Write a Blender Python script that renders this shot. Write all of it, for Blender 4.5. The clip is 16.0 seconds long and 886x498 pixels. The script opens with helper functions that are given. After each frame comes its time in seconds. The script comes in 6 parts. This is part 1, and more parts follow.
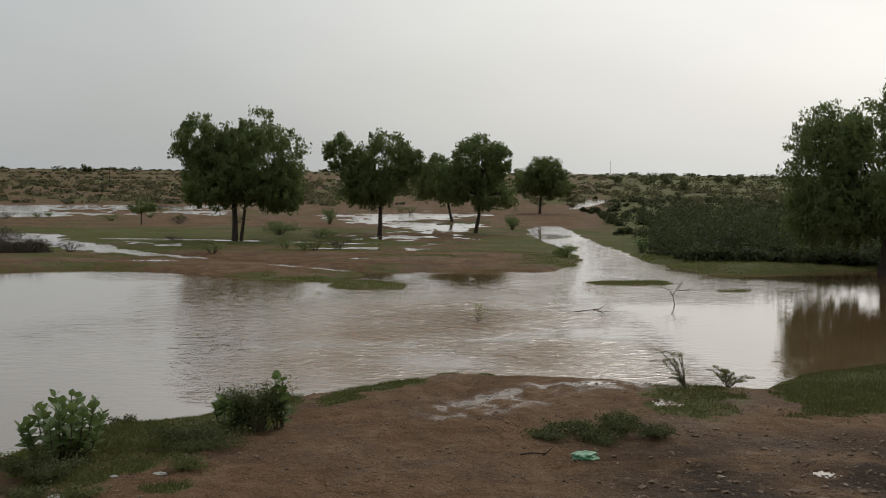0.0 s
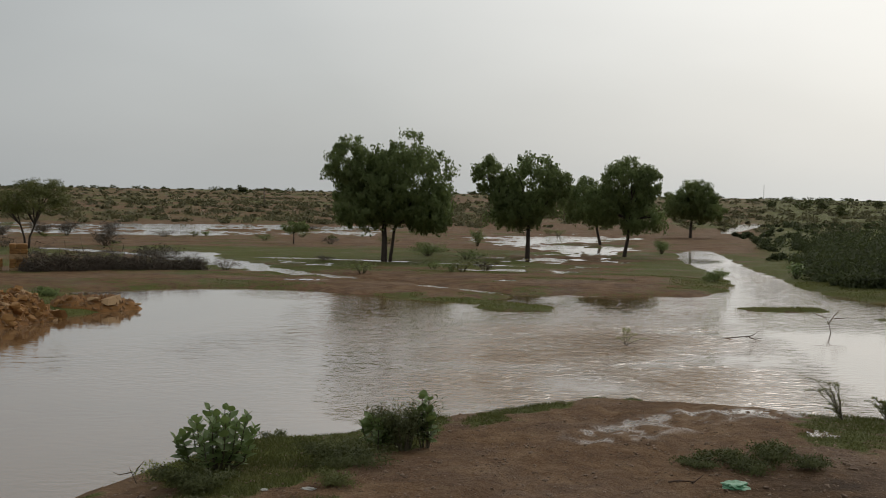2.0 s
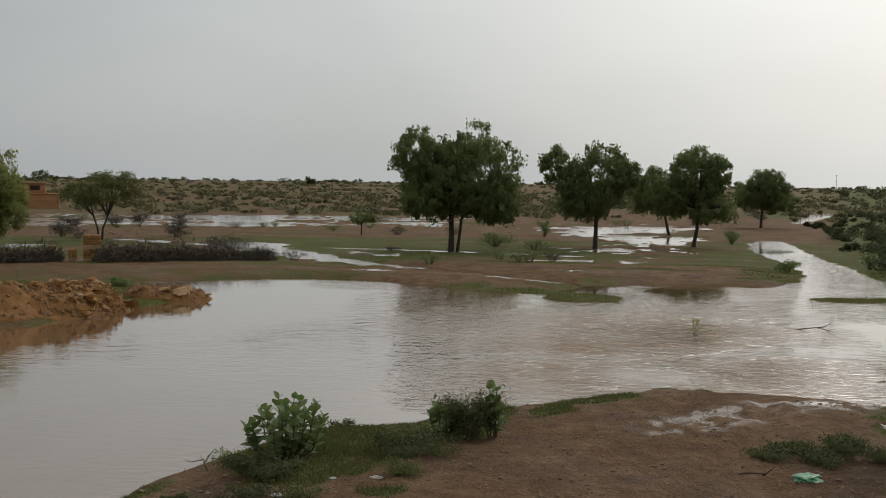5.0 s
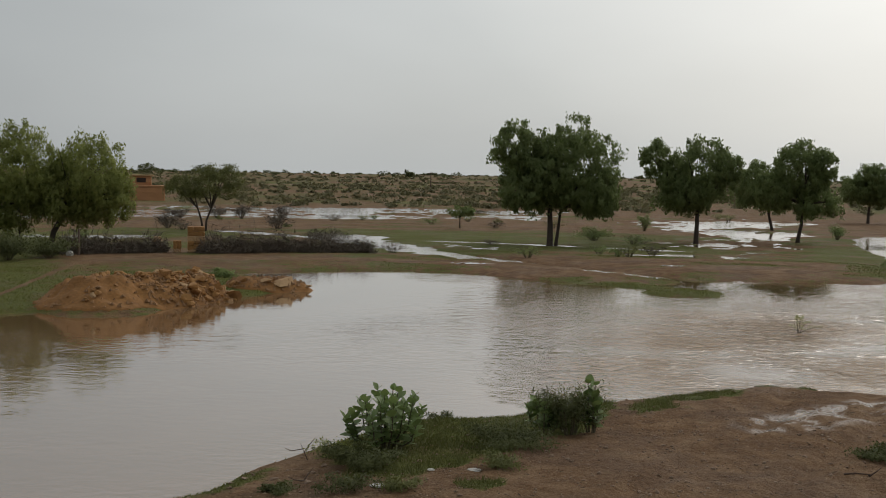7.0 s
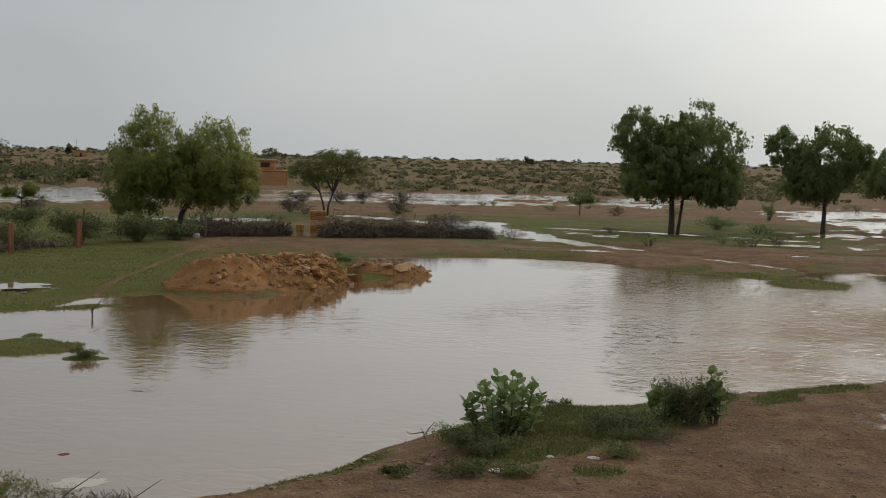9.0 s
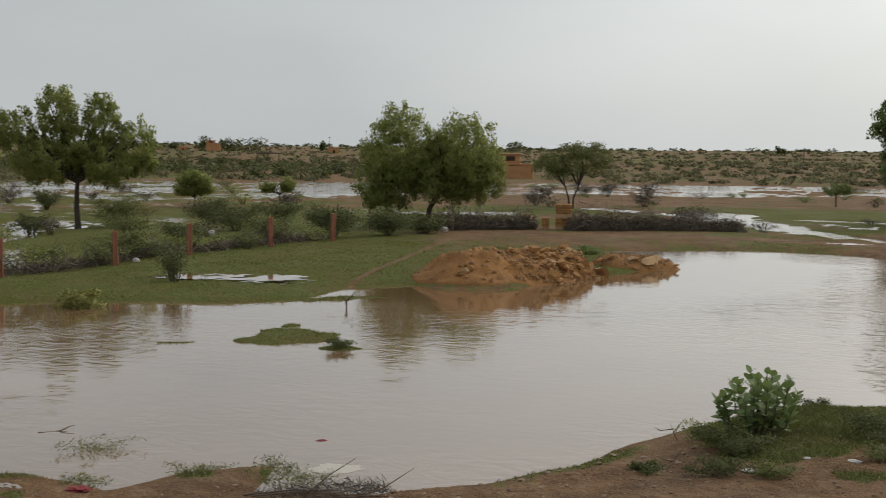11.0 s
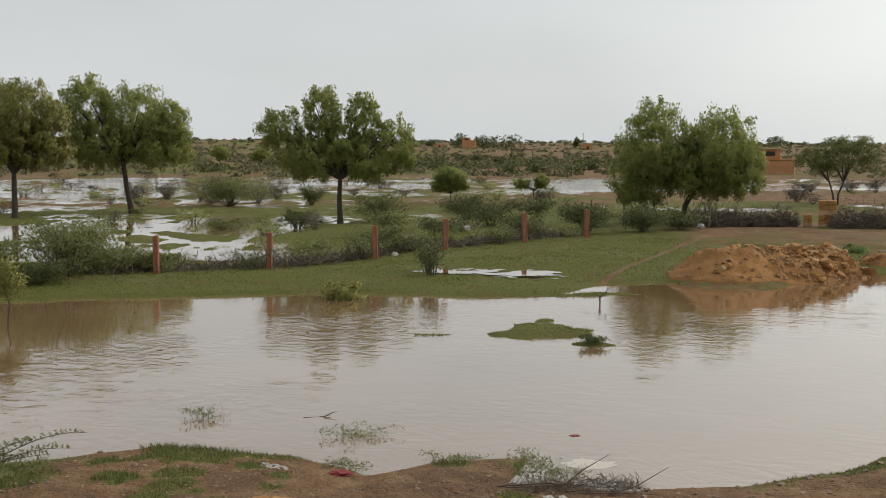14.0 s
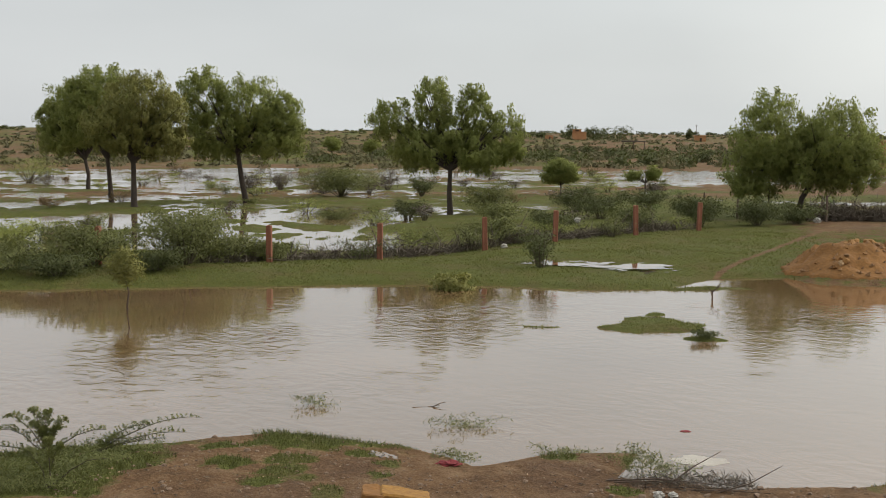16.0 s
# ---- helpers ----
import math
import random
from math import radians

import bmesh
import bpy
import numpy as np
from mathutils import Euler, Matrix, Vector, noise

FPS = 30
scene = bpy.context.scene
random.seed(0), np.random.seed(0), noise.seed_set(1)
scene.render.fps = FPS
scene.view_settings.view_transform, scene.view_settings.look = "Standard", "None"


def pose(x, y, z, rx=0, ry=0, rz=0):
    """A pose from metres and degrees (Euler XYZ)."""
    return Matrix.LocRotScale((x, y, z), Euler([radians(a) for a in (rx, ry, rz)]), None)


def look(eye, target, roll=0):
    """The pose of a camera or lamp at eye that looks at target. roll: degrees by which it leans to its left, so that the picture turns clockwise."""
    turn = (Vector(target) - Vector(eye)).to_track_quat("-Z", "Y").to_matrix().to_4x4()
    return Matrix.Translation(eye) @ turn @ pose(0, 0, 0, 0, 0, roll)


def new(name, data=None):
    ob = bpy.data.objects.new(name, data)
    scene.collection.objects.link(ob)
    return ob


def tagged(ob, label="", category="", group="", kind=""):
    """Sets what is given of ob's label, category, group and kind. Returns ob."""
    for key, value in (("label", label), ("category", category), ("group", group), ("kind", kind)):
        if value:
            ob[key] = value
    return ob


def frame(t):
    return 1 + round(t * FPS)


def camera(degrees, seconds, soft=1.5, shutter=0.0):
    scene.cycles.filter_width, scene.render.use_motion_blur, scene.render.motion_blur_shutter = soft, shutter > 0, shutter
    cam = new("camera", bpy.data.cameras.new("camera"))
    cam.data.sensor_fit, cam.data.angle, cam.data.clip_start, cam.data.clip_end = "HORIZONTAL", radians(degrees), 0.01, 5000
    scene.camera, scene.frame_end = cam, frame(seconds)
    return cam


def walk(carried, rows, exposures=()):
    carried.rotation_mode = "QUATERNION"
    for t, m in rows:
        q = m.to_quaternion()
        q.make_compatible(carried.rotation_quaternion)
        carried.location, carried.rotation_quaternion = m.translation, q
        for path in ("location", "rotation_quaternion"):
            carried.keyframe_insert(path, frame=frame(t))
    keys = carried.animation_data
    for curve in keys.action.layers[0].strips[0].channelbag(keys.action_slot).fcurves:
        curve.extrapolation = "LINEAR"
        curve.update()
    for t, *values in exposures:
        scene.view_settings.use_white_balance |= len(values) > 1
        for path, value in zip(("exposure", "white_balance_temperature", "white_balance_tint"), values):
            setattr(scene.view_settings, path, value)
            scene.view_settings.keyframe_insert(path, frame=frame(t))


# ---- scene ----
EYE = 4.0      # the eye's height over the flood water
cam = camera(39.18, 16.0, soft=0.5, shutter=0.25)
ROWS = [
    (0.0, 0.000, 0.000, 0.000, 0.00, -3.42, 0.60),
    (0.5, -0.002, 0.002, -0.002, 1.67, -3.69, 0.46),
    (1.0, -0.006, 0.001, -0.009, 3.03, -3.55, 0.39),
    (1.5, -0.012, 0.007, -0.007, 4.64, -2.58, 0.95),
    (2.0, -0.014, 0.011, -0.014, 6.79, -2.48, 1.02),
    (2.5, -0.016, 0.015, -0.017, 7.55, -2.84, 0.96),
    (3.0, -0.018, 0.019, -0.020, 7.91, -2.74, 0.56),
    (5.5, -0.020, 0.022, -0.027, 10.88, -3.15, 0.92),
    (6.0, -0.028, 0.024, -0.022, 12.26, -3.41, 0.87),
    (6.5, -0.028, 0.018, -0.029, 13.71, -3.48, 0.81),
    (7.0, -0.036, 0.013, -0.033, 14.38, -3.32, 0.97),
    (7.5, -0.044, 0.009, -0.036, 15.70, -3.71, 1.12),
    (8.0, -0.063, 0.002, -0.039, 17.03, -3.84, 1.14),
    (10.5, -0.105, -0.010, -0.040, 27.21, -4.53, 1.08),
    (11.0, -0.131, -0.008, -0.033, 31.06, -4.56, 0.54),
    (11.5, -0.131, -0.022, -0.049, 34.32, -4.68, 0.49),
    (12.0, -0.135, -0.027, -0.050, 35.45, -5.32, 0.72),
    (12.5, -0.136, -0.032, -0.047, 38.33, -5.05, 0.07),
    (13.0, -0.141, -0.027, -0.036, 40.44, -4.80, -0.06),
    (13.5, -0.138, -0.037, -0.047, 41.32, -4.72, -0.09),
    (14.0, -0.140, -0.042, -0.047, 42.69, -4.79, 0.10),
    (14.5, -0.145, -0.047, -0.045, 43.73, -5.44, 0.53),
    (15.0, -0.152, -0.049, -0.043, 45.27, -5.33, 0.39),
    (15.5, -0.153, -0.048, -0.048, 46.68, -5.40, 0.21),
    (16.0, -0.157, -0.050, -0.045, 47.72, -5.20, 0.24),
]
EXPOSURES = [(0.0, -0.33, 6530, 10), (3.0, -0.29, 6550, 10), (8.0, -0.12, 6560, 10), (10.5, 0.16, 6600, 10), (13.0, 0.5, 6680, 10), (16.0, 0.6, 6730, 10)]
walk(cam, [(t, pose(x, y, EYE + z, 90 + pitch, 0, yaw) @ pose(0, 0, 0, 0, 0, lean)) for t, x, y, z, yaw, pitch, lean in ROWS], EXPOSURES)

# ---- sky and sun: overcast, the cloud bright on the side of the hidden sun ----
SUN_AZ, SUN_EL = -24.0, 34.0
sun_dir = Vector((-math.sin(radians(SUN_AZ)) * math.cos(radians(SUN_EL)), math.cos(radians(SUN_AZ)) * math.cos(radians(SUN_EL)), math.sin(radians(SUN_EL))))


def build_world():
    world = bpy.data.worlds.new("overcast_sky")
    scene.world = world
    world.use_nodes = True
    nodes, links = world.node_tree.nodes, world.node_tree.links
    nodes.clear()
    out = nodes.new("ShaderNodeOutputWorld")
    back = nodes.new("ShaderNodeBackground")
    back.inputs["Strength"].default_value = 0.1
    sky = nodes.new("ShaderNodeTexSky")
    sky.sky_type = "NISHITA"
    sky.sun_disc = False
    sky.sun_elevation = radians(SUN_EL)
    sky.sun_rotation = radians(-SUN_AZ)
    sky.air_density, sky.dust_density, sky.ozone_density = 1.0, 4.0, 1.5
    coord = nodes.new("ShaderNodeTexCoord")
    dot = nodes.new("ShaderNodeVectorMath")
    dot.operation = "DOT_PRODUCT"
    dot.inputs[1].default_value = sun_dir
    links.new(coord.outputs["Generated"], dot.inputs[0])
    half = nodes.new("ShaderNodeMath")
    half.operation = "MULTIPLY_ADD"
    half.inputs[1].default_value, half.inputs[2].default_value = 0.5, 0.5
    links.new(dot.outputs["Value"], half.inputs[0])
    ramp = nodes.new("ShaderNodeValToRGB")
    e = ramp.color_ramp.elements
    e[0].position, e[0].color = 0.0, (5.6, 5.8, 5.9, 1)
    e[1].position, e[1].color = 1.0, (12.2, 12.2, 11.7, 1)
    for p, c in ((0.3, (5.2, 5.45, 5.6, 1)), (0.5, (4.4, 4.65, 4.85, 1)), (0.72, (4.6, 4.9, 5.05, 1)), (0.86, (6.5, 6.8, 6.8, 1)), (0.94, (11.1, 11.2, 10.9, 1))):
        k = e.new(p)
        k.color = c
    links.new(half.outputs[0], ramp.inputs["Fac"])
    stretch = nodes.new("ShaderNodeMapping")
    stretch.inputs["Scale"].default_value = (1.0, 1.0, 3.0)
    links.new(coord.outputs["Generated"], stretch.inputs["Vector"])
    cloud = nodes.new("ShaderNodeTexNoise")
    cloud.inputs["Scale"].default_value = 2.2
    cloud.inputs["Detail"].default_value = 5.0
    cloud.inputs["Roughness"].default_value = 0.45
    links.new(stretch.outputs["Vector"], cloud.inputs["Vector"])
    span = nodes.new("ShaderNodeMapRange")
    span.inputs["From Min"].default_value, span.inputs["From Max"].default_value = 0.3, 0.7
    span.inputs["To Min"].default_value, span.inputs["To Max"].default_value = 0.91, 1.07
    links.new(cloud.outputs["Fac"], span.inputs["Value"])
    lit = nodes.new("ShaderNodeVectorMath")
    lit.operation = "SCALE"
    links.new(ramp.outputs["Color"], lit.inputs[0])
    links.new(span.outputs["Result"], lit.inputs["Scale"])
    mix = nodes.new("ShaderNodeMix")
    mix.data_type = "RGBA"
    mix.inputs["Factor"].default_value = 0.9
    links.new(sky.outputs["Color"], mix.inputs["A"])
    links.new(lit.outputs["Vector"], mix.inputs["B"])
    links.new(mix.outputs["Result"], back.inputs["Color"])
    links.new(back.outputs["Background"], out.inputs["Surface"])


build_world()
lamp = bpy.data.lights.new("sun", "SUN")
lamp.energy, lamp.angle, lamp.color = 0.7, radians(25), (1.0, 0.96, 0.9)
sun = new("sun", lamp)
sun.matrix_world = look(sun_dir * 50, (0, 0, 0))


# ---- materials ----
def material(name, base, dark=None, rough=0.85, scale=8.0, fine=60.0, bump=0.3, spread=0.5, through_light=0.0, random_by=""):
    """A rough surface: two scales of noise between two colours, with relief of the finer one."""
    mat = bpy.data.materials.new(name)
    mat.use_nodes = True
    nt = mat.node_tree
    b = nt.nodes["Principled BSDF"]
    b.inputs["Roughness"].default_value = rough
    coord = nt.nodes.new("ShaderNodeTexCoord")
    big, small = nt.nodes.new("ShaderNodeTexNoise"), nt.nodes.new("ShaderNodeTexNoise")
    big.inputs["Scale"].default_value, small.inputs["Scale"].default_value = scale, fine
    big.inputs["Detail"].default_value, small.inputs["Detail"].default_value = 4.0, 3.0
    for n in (big, small):
        nt.links.new(coord.outputs["Object"], n.inputs["Vector"])
    add = nt.nodes.new("ShaderNodeMath")
    add.operation = "MULTIPLY_ADD"
    add.inputs[1].default_value = 0.5
    nt.links.new(small.outputs["Fac"], add.inputs[0])
    half = nt.nodes.new("ShaderNodeMath")
    half.operation = "MULTIPLY"
    half.inputs[1].default_value = 0.5
    nt.links.new(big.outputs["Fac"], half.inputs[0])
    nt.links.new(half.outputs[0], add.inputs[2])
    value = add.outputs[0]
    if random_by:
        if random_by == "island":
            rnd = nt.nodes.new("ShaderNodeNewGeometry").outputs["Random Per Island"]
        else:
            rnd = nt.nodes.new("ShaderNodeObjectInfo").outputs["Random"]
        mixed = nt.nodes.new("ShaderNodeMath")
        mixed.operation = "MULTIPLY_ADD"
        mixed.inputs[1].default_value = 0.2
        shift = nt.nodes.new("ShaderNodeMath")
        shift.operation = "SUBTRACT"
        shift.inputs[1].default_value = 0.1
        nt.links.new(value, shift.inputs[0])
        nt.links.new(rnd, mixed.inputs[0])
        nt.links.new(shift.outputs[0], mixed.inputs[2])
        value = mixed.outputs[0]
    ramp = nt.nodes.new("ShaderNodeValToRGB")
    dark = dark or tuple(c * 0.55 for c in base)
    ramp.color_ramp.elements[0].position, ramp.color_ramp.elements[0].color = 0.5 - spread / 2, (*dark, 1)
    ramp.color_ramp.elements[1].position, ramp.color_ramp.elements[1].color = 0.5 + spread / 2, (*base, 1)
    nt.links.new(value, ramp.inputs["Fac"])
    nt.links.new(ramp.outputs["Color"], b.inputs["Base Color"])
    if bump:
        bp = nt.nodes.new("ShaderNodeBump")
        bp.inputs["Strength"].default_value = bump
        bp.inputs["Distance"].default_value = 0.02
        nt.links.new(small.outputs["Fac"], bp.inputs["Height"])
        nt.links.new(bp.outputs["Normal"], b.inputs["Normal"])
    if through_light:
        tr = nt.nodes.new("ShaderNodeBsdfTranslucent")
        mx = nt.nodes.new("ShaderNodeMixShader")
        mx.inputs["Fac"].default_value = through_light
        nt.links.new(ramp.outputs["Color"], tr.inputs["Color"])
        nt.links.new(b.outputs["BSDF"], mx.inputs[1])
        nt.links.new(tr.outputs["BSDF"], mx.inputs[2])
        nt.links.new(mx.outputs["Shader"], nt.nodes["Material Output"].inputs["Surface"])
    return mat


def ground_material():
    """Wet red-brown silt with pebbly grain; turf where the attribute 'green' says so; damp and darker, glossier by the water."""
    mat = bpy.data.materials.new("wet_silt_and_turf")
    mat.use_nodes = True
    nt = mat.node_tree
    b = nt.nodes["Principled BSDF"]
    geo = nt.nodes.new("ShaderNodeNewGeometry")

    def noise_node(scale, detail=4.0, rough=0.55):
        n = nt.nodes.new("ShaderNodeTexNoise")
        n.inputs["Scale"].default_value, n.inputs["Detail"].default_value, n.inputs["Roughness"].default_value = scale, detail, rough
        nt.links.new(geo.outputs["Position"], n.inputs["Vector"])
        return n

    def ramp_node(source, stops):
        r = nt.nodes.new("ShaderNodeValToRGB")
        els = r.color_ramp.elements
        els[0].position, els[0].color = stops[0][0], (*stops[0][1], 1)
        els[1].position, els[1].color = stops[-1][0], (*stops[-1][1], 1)
        for p, c in stops[1:-1]:
            els.new(p).color = (*c, 1)
        nt.links.new(source, r.inputs["Fac"])
        return r

    def mixed(factor, a, c):
        m = nt.nodes.new("ShaderNodeMix")
        m.data_type = "RGBA"
        nt.links.new(factor, m.inputs["Factor"])
        nt.links.new(a, m.inputs["A"])
        nt.links.new(c, m.inputs["B"])
        return m.outputs["Result"]

    broad, mid, grain = noise_node(0.35), noise_node(2.6), noise_node(24.0, 5.0, 0.7)
    soil = ramp_node(mid.outputs["Fac"], ((0.3, (0.1, 0.058, 0.031)), (0.5, (0.205, 0.118, 0.06)), (0.72, (0.315, 0.207, 0.122))))
    pebbles = ramp_node(grain.outputs["Fac"], ((0.32, (0.07, 0.039, 0.021)), (0.52, (0.18, 0.106, 0.057)), (0.72, (0.36, 0.25, 0.155))))
    even = nt.nodes.new("ShaderNodeValue")
    even.outputs[0].default_value = 0.45
    drier = mixed(even.outputs[0], soil.outputs["Color"], pebbles.outputs["Color"])
    soaked = ramp_node(grain.outputs["Fac"], ((0.3, (0.065, 0.038, 0.024)), (0.7, (0.155, 0.093, 0.058))))
    damp = nt.nodes.new("ShaderNodeMapRange")
    damp.inputs["From Min"].default_value, damp.inputs["From Max"].default_value = 0.47, 0.62
    damp.inputs["To Max"].default_value = 0.6
    nt.links.new(noise_node(0.6, 6.0, 0.65).outputs["Fac"], damp.inputs["Value"])
    earth = mixed(damp.outputs["Result"], drier, soaked.outputs["Color"])
    turf = ramp_node(grain.outputs["Fac"], ((0.3, (0.05, 0.058, 0.016)), (0.55, (0.118, 0.128, 0.031)), (0.75, (0.19, 0.184, 0.056))))
    mire = nt.nodes.new("ShaderNodeAttribute")
    mire.attribute_name = "mire"
    black = ramp_node(grain.outputs["Fac"], ((0.3, (0.02, 0.014, 0.011)), (0.55, (0.05, 0.034, 0.024)), (0.75, (0.12, 0.08, 0.055))))
    earth = mixed(mire.outputs["Fac"], earth, black.outputs["Color"])
    green = nt.nodes.new("ShaderNodeAttribute")
    green.attribute_name = "green"
    ragged = nt.nodes.new("ShaderNodeMath")
    ragged.operation = "ADD"
    spread = nt.nodes.new("ShaderNodeMapRange")
    spread.inputs["From Min"].default_value, spread.inputs["From Max"].default_value = 0.3, 0.7
    spread.inputs["To Min"].default_value, spread.inputs["To Max"].default_value = -0.35, 0.35
    nt.links.new(mid.outputs["Fac"], spread.inputs["Value"])
    nt.links.new(green.outputs["Fac"], ragged.inputs[0])
    nt.links.new(spread.outputs["Result"], ragged.inputs[1])
    edge = nt.nodes.new("ShaderNodeMapRange")
    edge.inputs["From Min"].default_value, edge.inputs["From Max"].default_value = 0.3, 0.7
    nt.links.new(ragged.outputs[0], edge.inputs["Value"])
    dry = ramp_node(grain.outputs["Fac"], ((0.3, (0.07, 0.055, 0.02)), (0.55, (0.145, 0.115, 0.045)), (0.75, (0.22, 0.175, 0.08))))
    parched = nt.nodes.new("ShaderNodeMapRange")
    parched.inputs["From Min"].default_value, parched.inputs["From Max"].default_value = 0.48, 0.72
    nt.links.new(noise_node(0.8, 5.0, 0.6).outputs["Fac"], parched.inputs["Value"])
    sward = mixed(parched.outputs["Result"], turf.outputs["Color"], dry.outputs["Color"])
    nt.links.new(mixed(edge.outputs["Result"], earth, sward), b.inputs["Base Color"])
    wet = nt.nodes.new("ShaderNodeMapRange")
    wet.inputs["From Min"].default_value, wet.inputs["From Max"].default_value = 0.35, 0.65
    wet.inputs["To Min"].default_value, wet.inputs["To Max"].default_value = 0.7, 1.0
    nt.links.new(broad.outputs["Fac"], wet.inputs["Value"])
    soak = nt.nodes.new("ShaderNodeAttribute")
    soak.attribute_name = "soak"
    film = nt.nodes.new("ShaderNodeMath")
    film.operation = "MULTIPLY_ADD"
    film.inputs[1].default_value, film.inputs[2].default_value = 0.9, 0.1
    nt.links.new(soak.outputs["Fac"], film.inputs[0])
    nt.links.new(film.outputs[0], b.inputs["Specular IOR Level"])
    slick = nt.nodes.new("ShaderNodeMath")
    slick.operation = "MULTIPLY_ADD"
    slick.inputs[1].default_value = -0.75
    nt.links.new(soak.outputs["Fac"], slick.inputs[0])
    nt.links.new(wet.outputs["Result"], slick.inputs[2])
    nt.links.new(slick.outputs[0], b.inputs["Roughness"])
    bp = nt.nodes.new("ShaderNodeBump")
    bp.inputs["Strength"].default_value, bp.inputs["Distance"].default_value = 0.8, 0.06
    clods = noise_node(7.0, 4.0, 0.6)
    both = nt.nodes.new("ShaderNodeMath")
    both.operation = "MULTIPLY_ADD"
    both.inputs[1].default_value = 2.0
    nt.links.new(clods.outputs["Fac"], both.inputs[0])
    nt.links.new(grain.outputs["Fac"], both.inputs[2])
    nt.links.new(both.outputs[0], bp.inputs["Height"])
    nt.links.new(bp.outputs["Normal"], b.inputs["Normal"])
    return mat


def water_material():
    """Muddy flood water: silt-brown body, mirror surface; the attribute 'flow' raises its ripples."""
    mat = bpy.data.materials.new("muddy_water")
    mat.use_nodes = True
    nt = mat.node_tree
    b = nt.nodes["Principled BSDF"]
    b.inputs["Roughness"].default_value = 0.04
    b.inputs["IOR"].default_value = 2.2
    b.inputs["Coat Weight"].default_value, b.inputs["Coat Roughness"].default_value, b.inputs["Coat IOR"].default_value = 0.36, 0.04, 1.33
    geo = nt.nodes.new("ShaderNodeNewGeometry")
    body = nt.nodes.new("ShaderNodeTexNoise")
    body.inputs["Scale"].default_value, body.inputs["Detail"].default_value = 0.25, 5.0
    nt.links.new(geo.outputs["Position"], body.inputs["Vector"])
    ramp = nt.nodes.new("ShaderNodeValToRGB")
    ramp.color_ramp.elements[0].position, ramp.color_ramp.elements[0].color = 0.3, (0.165, 0.098, 0.048, 1)
    ramp.color_ramp.elements[1].position, ramp.color_ramp.elements[1].color = 0.7, (0.235, 0.146, 0.079, 1)
    nt.links.new(body.outputs["Fac"], ramp.inputs["Fac"])
    flow = nt.nodes.new("ShaderNodeAttribute")
    flow.attribute_name = "flow"
    stretch = nt.nodes.new("ShaderNodeMapping")
    stretch.inputs["Rotation"].default_value = (0, 0, radians(-16))
    stretch.inputs["Scale"].default_value = (0.8, 1.25, 1.0)
    nt.links.new(geo.outputs["Position"], stretch.inputs["Vector"])
    ripples = nt.nodes.new("ShaderNodeTexNoise")
    ripples.inputs["Scale"].default_value, ripples.inputs["Detail"].default_value, ripples.inputs["Distortion"].default_value = 2.1, 4.0, 1.3
    nt.links.new(stretch.outputs["Vector"], ripples.inputs["Vector"])
    churned = nt.nodes.new("ShaderNodeMapRange")
    churned.inputs["From Min"].default_value, churned.inputs["From Max"].default_value = 0.25, 0.9
    churned.inputs["To Min"].default_value, churned.inputs["To Max"].default_value = 0.5, 0.04
    churn = nt.nodes.new("ShaderNodeAttribute")
    churn.attribute_name = "churn"
    nt.links.new(churn.outputs["Fac"], churned.inputs["Value"])
    nt.links.new(churned.outputs["Result"], b.inputs["Specular IOR Level"])
    ruffled = nt.nodes.new("ShaderNodeMapRange")
    ruffled.inputs["From Max"].default_value = 0.7
    ruffled.inputs["To Min"].default_value, ruffled.inputs["To Max"].default_value = 0.04, 0.22
    nt.links.new(churn.outputs["Fac"], ruffled.inputs["Value"])
    nt.links.new(ruffled.outputs["Result"], b.inputs["Roughness"])
    glaze = nt.nodes.new("ShaderNodeMapRange")
    glaze.inputs["From Max"].default_value = 0.6
    glaze.inputs["To Min"].default_value, glaze.inputs["To Max"].default_value = 0.28, 0.0
    nt.links.new(churn.outputs["Fac"], glaze.inputs["Value"])
    nt.links.new(glaze.outputs["Result"], b.inputs["Coat Weight"])
    silt = nt.nodes.new("ShaderNodeMix")
    silt.data_type = "RGBA"
    silt.inputs["B"].default_value = (0.3, 0.195, 0.113, 1)
    nt.links.new(churn.outputs["Fac"], silt.inputs["Factor"])
    nt.links.new(ramp.outputs["Color"], silt.inputs["A"])
    nt.links.new(silt.outputs["Result"], b.inputs["Base Color"])
    bp = nt.nodes.new("ShaderNodeBump")
    bp.inputs["Distance"].default_value = 0.6
    nt.links.new(flow.outputs["Fac"], bp.inputs["Strength"])
    nt.links.new(ripples.outputs["Fac"], bp.inputs["Height"])
    nt.links.new(bp.outputs["Normal"], b.inputs["Normal"])
    nt.links.new(bp.outputs["Normal"], b.inputs["Coat Normal"])
    return mat


GROUND, WATER = ground_material(), water_material()
LEAF = material("khejri_leaves", (0.36, 0.39, 0.11), (0.2, 0.225, 0.062), 0.75, 0.8, 6.0, 0, 0.7, 0.5, "island")
LEAF_DARK = material("dark_leaves", (0.25, 0.305, 0.108), (0.15, 0.193, 0.068), 0.75, 0.8, 6.0, 0, 0.7, 0.5, "island")
LEAF_YELLOW = material("yellowing_leaves", (0.33, 0.315, 0.085), (0.17, 0.17, 0.045), 0.7, 0.8, 6.0, 0, 0.6, 0.3, "island")
LEAF_BROAD = material("milkweed_leaves", (0.25, 0.325, 0.105), (0.11, 0.165, 0.05), 0.55, 6.0, 40.0, 0.15, 0.6, 0.3, "object")
